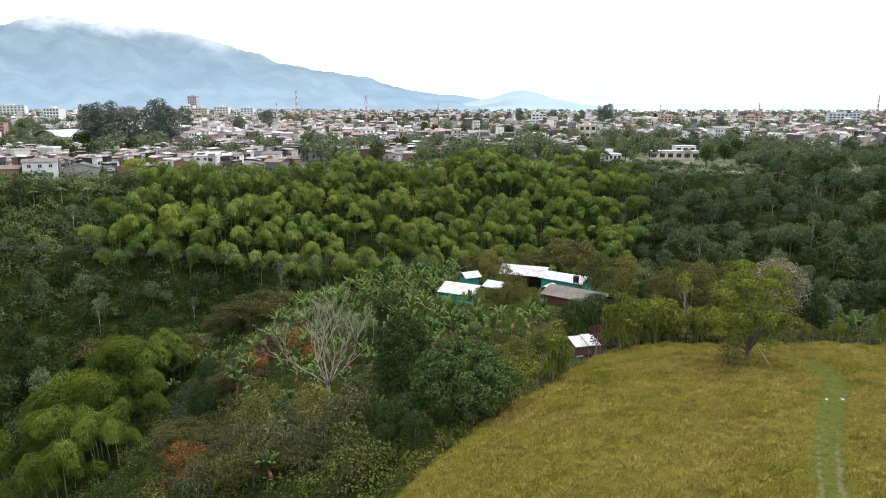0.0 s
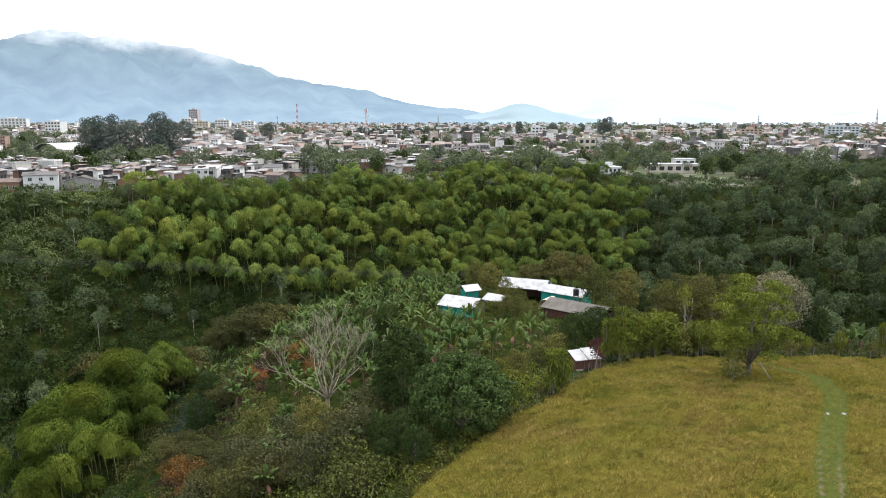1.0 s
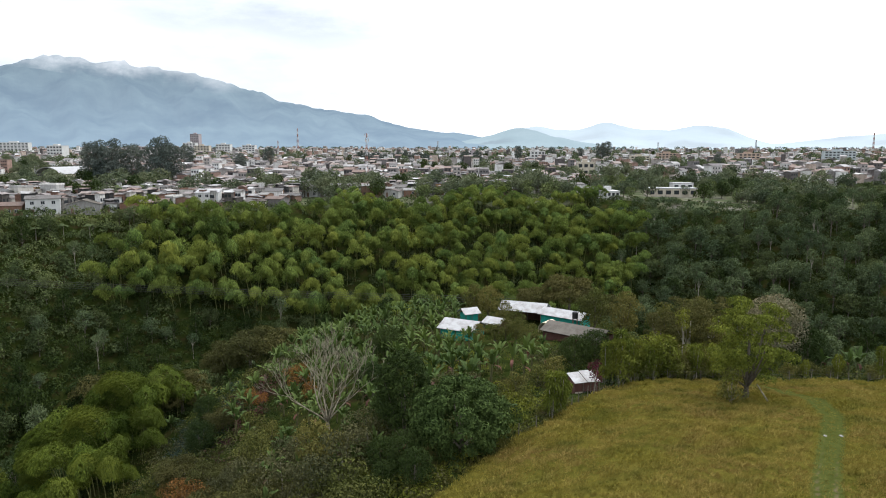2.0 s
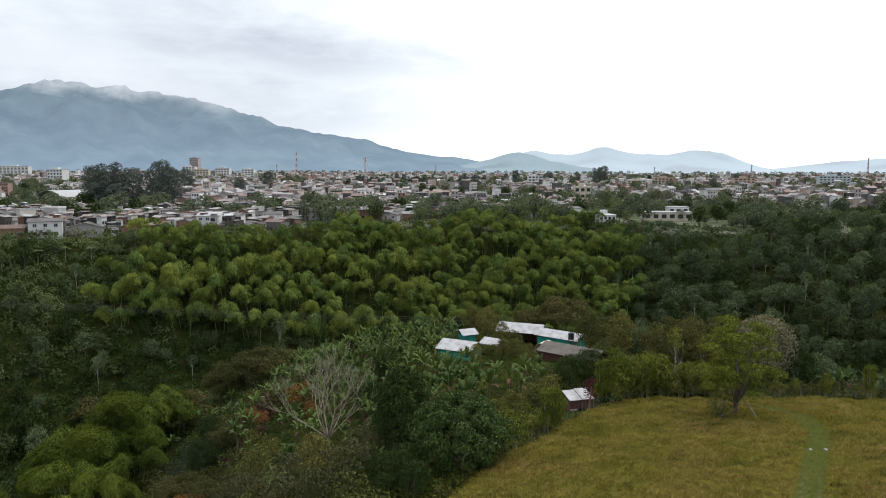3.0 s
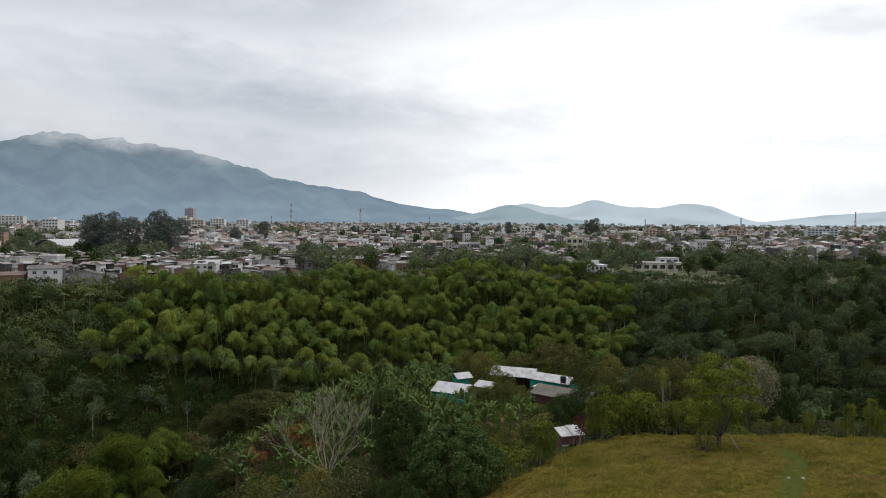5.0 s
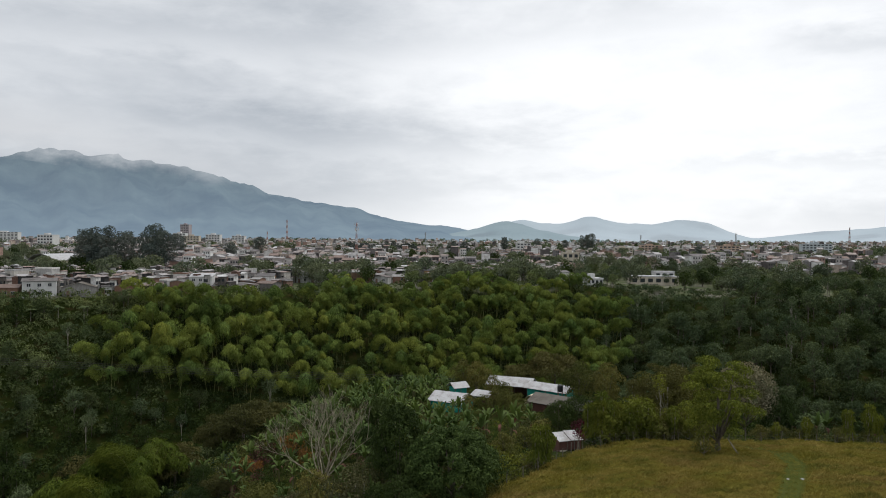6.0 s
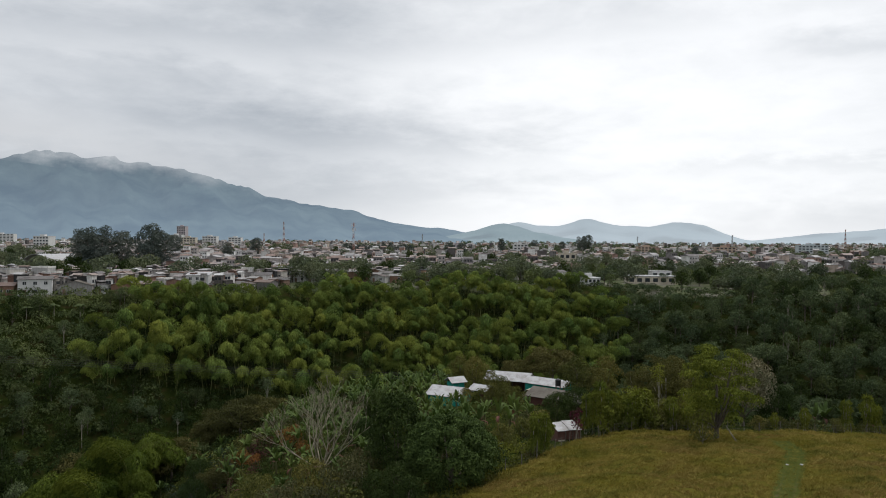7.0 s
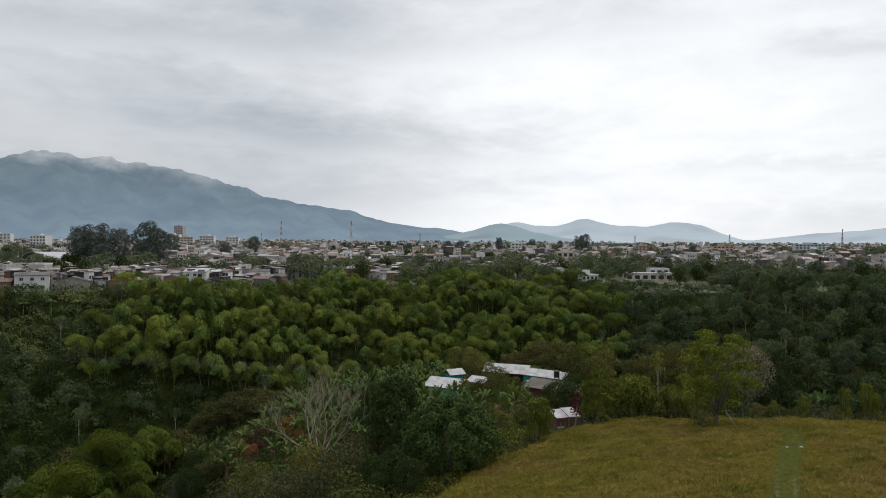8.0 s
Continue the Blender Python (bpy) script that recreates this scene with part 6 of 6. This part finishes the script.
block("apartment_block", "blue and white apartment block in the town", 505, 890, 36, 14, 16, -14, WALL_BLUE, 5, 8)
block("apartment_block", "white and orange apartment block in the town", 385, 880, 25, 14, 13, -10, WALL_ORANGE, 4, 5)
block("apartment_block", "brick-coloured apartment block in the town", 300, 930, 28, 14, 12, -5, WALL_ORANGE, 4, 6)
block("apartment_block", "cream apartment block in the town", 255, 905, 24, 12, 9, -5, WALL_CREAM, 3, 5)
block("apartment_block", "pale concrete block in the town", 40, 905, 14, 12, 14, 0, WALL_TOWER, 4, 3)
block("white_house", "white three-storey house at the ravine's rim", 82.5, 345, 8.5, 9, 8.2, 8, WALL_WHITE, 3, 4, "house", sink=4.5)
block("long_house", "long low house with a pale flat roof", 124, 377, 26, 10, 4.2, -4, WALL_CREAM, 1, 6, "house", ROOF_LIGHT, False)
block("roof_hall", "small hall with a bright galvanised roof", 133, 386, 11, 8, 6.4, -4, WALL_WHITE, 2, 3, "house", ROOF_WHITE, False)
block("grey_house", "grey flat-roofed house by the ravine's rim", 77, 350, 7, 8, 8.5, 5, WALL_DARK, 2, 2, "house", ROOF_LIGHT, False, 4.0)
ROW_HOUSE = house_kind("house", 6.4, 10, 2, "side", WALL_WHITE, ROOF, "white two-storey row house with a sheet roof", 2)
for k in range(6):
    x = -70 + k * 6.6
    build_house(ROW_HOUSE, pose(x, 335 + k * 1.5, town_z(x, 335 + k * 1.5), 0, 0, 4), "white row houses", True, "white two-storey row house with a sheet roof")
for x, y, k in ((18, 356, 3), (26, 357, 2), (34, 352, 8), (-16, 338, 8), (-24, 330, 2), (45, 362, 0), (4, 352, 5), (11, 349, 8)):
    build_house(H[k], pose(x, y, town_z(x, y) + 0.6, 0, 0, rng.uniform(-12, 12)), "houses of the town edge", True)
for x, y, lab in ((-92, 272, "white"),):
    build_house(house_kind("house", 8.5, 9, 2, "shed", WALL_WHITE, ROOF_LIGHT, "white two-storey house with a pale lean-to roof", 3), pose(x, y, town_z(x, y) + 0.5, 0, 0, 8), "houses of the town edge", True)

# the hall with an arched roof
ob = thing("arched_hall", pose(-250, 460, town_z(-250, 460), 0, 0, -18), "large hall with a pale arched metal roof", "hall")
sh = Shape()
pts_ = [(math.cos(math.pi * (0.12 + 0.76 * k / 12)) * 11, math.sin(math.pi * (0.12 + 0.76 * k / 12)) * 7 + 3.8) for k in range(13)]
prof = [(x, z) for x, z in pts_] + [(x * 0.985, z - 0.15) for x, z in reversed(pts_)]
np_ = len(prof)
sh.add([(x, yy, z) for yy in (-14, 14) for x, z in prof], [(k, (k + 1) % np_, (k + 1) % np_ + np_, k + np_) for k in range(np_)] + [(k, np_ - 1 - k, np_ - 2 - k, k + 1) for k in range(12)] + [(k + np_, k + 1 + np_, 2 * np_ - 2 - k, 2 * np_ - 1 - k) for k in range(12)])
put("roof", sh.mesh("roof", ROOF_LIGHT), ob)
# dark sheet across the open front, added for the shade inside the hall
put("wall", Shape().box(-9.9, -13, -2, 9.9, -12.7, 6).mesh("wall", WALL_DARK), ob)
put("wall", Shape().box(-9.9, 12.7, -2, 9.9, 13, 6).mesh("wall", WALL_BRICK), ob)
for sx in (-9.8, 9.8):
    put("wall", Shape().box(sx - 0.15, -12.6, -2, sx + 0.15, 12.6, 6).mesh("wall", WALL_CREAM), ob)


def mast(x, y, h, base, label, bands=7, mat_a=STEEL_RED, mat_b=STEEL_WHITE, extra=True, thick=0.08):
    """A lattice mast on three legs, painted in bands, with antennas at its head."""
    ob = thing("radio_mast", pose(x, y, town_z(x, y), 0, 0, 20), label, "radio mast", "masts")
    for b in range(bands):
        s = Shape()
        z0, z1 = h * b / bands, h * (b + 1) / bands
        r0, r1 = base * (1 - 0.75 * z0 / h), base * (1 - 0.75 * z1 / h)
        ring0 = [(r0 * math.cos(a), r0 * math.sin(a), z0) for a in (0.5, 2.6, 4.7)]
        ring1 = [(r1 * math.cos(a), r1 * math.sin(a), z1) for a in (0.5, 2.6, 4.7)]
        for k in range(3):
            s.tube([ring0[k], ring1[k]], thick, 4)
            s.tube([ring0[k], ring1[(k + 1) % 3]], thick * 0.7, 3)
            s.tube([ring1[k], ring1[(k + 1) % 3]], thick * 0.7, 3)
            s.tube([ring0[(k + 1) % 3], ring1[k]], thick * 0.7, 3)
        put("section", s.mesh("section", mat_a if b % 2 == 0 else mat_b), ob)
    if extra:
        for k in range(6):
            a = k * 1.05
            put("antenna", Shape().box(-0.2, -0.12, -1.1, 0.2, 0.12, 1.1).mesh("antenna", STEEL_WHITE), ob, pose(1.2 * math.cos(a), 1.2 * math.sin(a), h - (1.5 if k % 2 else 4.5), 0, 0, math.degrees(a)))
    return ob


mast(-50, 459, 33, 1.5, "red and white lattice mast with antennas", 9)
mast(-290, 1400, 50, 3.0, "slender far lattice mast", 9, thick=0.3)
mast(-325, 1380, 26, 2.0, "slender far lattice mast", 5, thick=0.3)
mast(594, 1326, 30, 2.4, "slender grey lattice mast", 6, STEEL, STEEL, thick=0.3)
mast(1010, 1640, 46, 3.0, "tall red lattice mast with antennas", 9, thick=0.35)
mast(-8, 1150, 28, 1.5, "slender grey lattice mast", 5, STEEL, STEEL, thick=0.25)
mast(345, 1120, 26, 1.5, "slender grey lattice mast", 5, STEEL, STEEL, thick=0.22)

grand = [
    tree_kind("great_tree", "very tall dark eucalyptus above the houses", 29, 6, 8.2, 40, 1.6, 3.2, 17, 0.95, LEAF_GREAT_HAZED, None, 0.5, 0.4, 0.8),
    tree_kind("great_tree", "very tall dark broadleaf tree above the houses", 26, 4, 8.8, 40, 1.6, 3.4, 17, 0.95, LEAF_GREAT_HAZED, None, 0.5, 0.4, 0.8),
]
for k, (x, y, s) in enumerate(((-200, 395, 0.9), (-189, 393, 1.16), (-177, 396, 1.0), (-160, 392, 1.12), (-195, 402, 0.95), (-183, 386, 0.72), (-157, 402, 0.9), (213, 941, 1.05), (222, 946, 0.95))):
    grand[k % 2].plant(x, y, s, rng.random() * 360, "great trees of the town")
for k in range(22):
    grand[k % 2].plant(-104 + k * 4.1, 868 + rng.uniform(-8, 8), rng.uniform(0.42, 0.62), rng.random() * 360, "great trees of the town")
for x, y, s in ((-262, 640, 0.8), (-240, 655, 0.9), (-180, 620, 0.75), (-160, 640, 0.8), (25, 770, 0.75), (40, 790, 0.7), (95, 880, 0.8), (150, 960, 0.8), (-330, 480, 0.6), (-318, 470, 0.65), (190, 960, 0.65), (420, 980, 0.7), (300, 760, 0.6)):
    grand[int(rng.integers(2))].plant(x, y, s, rng.random() * 360, "great trees of the town")
# wooded belt behind the rim on the east side
count = 0
for x, y in scatter(95, 340, 318, 420, 9.5, 0.45):
    if y > float(rim_y(x)) - 2 and abs(x) < 0.68 * y + 12 and not (95 < x < 150 and y < 400):
        canopy.add(forest[int(rng.choice([0, 3, 5, 6, 6, 5]))], x, y, rng.uniform(0.5, 0.85))
        count += 1
# palms
def frond(k):
    v, f = [], []
    for i in range(7):
        u = i / 6
        xx, zz, w = 3.2 * u * (1 - 0.15 * u), 1.3 * u - (1.5 + 0.4 * k) * u * u, 0.75 * math.sin(math.pi * (0.1 + 0.85 * u))
        v += [(xx, -w, zz - 0.3 * w), (xx, 0, zz), (xx, w, zz - 0.3 * w)]
    for i in range(6):
        a = 3 * i
        f += [(a, a + 3, a + 4, a + 1), (a + 1, a + 4, a + 5, a + 2)]
    return mesh("frond", v, f, LEAF_JUNGLE)


FRONDS = [frond(k) for k in range(3)]
PALM_TRUNK = Shape().tube([(0, 0, -0.5), (0.15, 0, 3), (0.2, 0.1, 6.5)], [0.2, 0.15, 0.12], 6).mesh("trunk", BARK_PALE)
for x, y, s in ((-228, 372, 1.0), (-222, 376, 0.9), (-143, 305, 0.95), (-136, 310, 1.0), (-128, 306, 0.9), (-120, 318, 1.0), (-58, 345, 1.0), (-48, 352, 0.9), (-125, 226, 0.75), (-118, 229, 0.8), (-132, 222, 0.7), (-108, 240, 0.75), (-168, 350, 0.9)):
    ob = thing("palm", pose(x, y, town_z(x, y), 0, 0, rng.random() * 360) @ Matrix.Scale(s, 4), "small palm with drooping fronds", "palm", "palms")
    put("trunk", PALM_TRUNK, ob)
    for k in range(9):
        put("frond", FRONDS[k % 3], ob, pose(0.2, 0.1, 6.4, 0, rng.uniform(-20, 15), k * 40 + rng.uniform(-12, 12)))
# a far line of trees and low growth closes the plain
spots = []
for k in range(800):
    y = rng.uniform(700, 2600)
    x = rng.uniform(-0.75, 0.75) * y
    spots.append((x, y, rng.uniform(2.5, 6.5)))
mounds("far_tree_belts", "far dark belts of trees across the plain", spots, 2.8, 1.6, LEAF_FOREST, 1.2)
canopy.make("forest_canopy", "dense dark green trees of the slopes and the plateau")
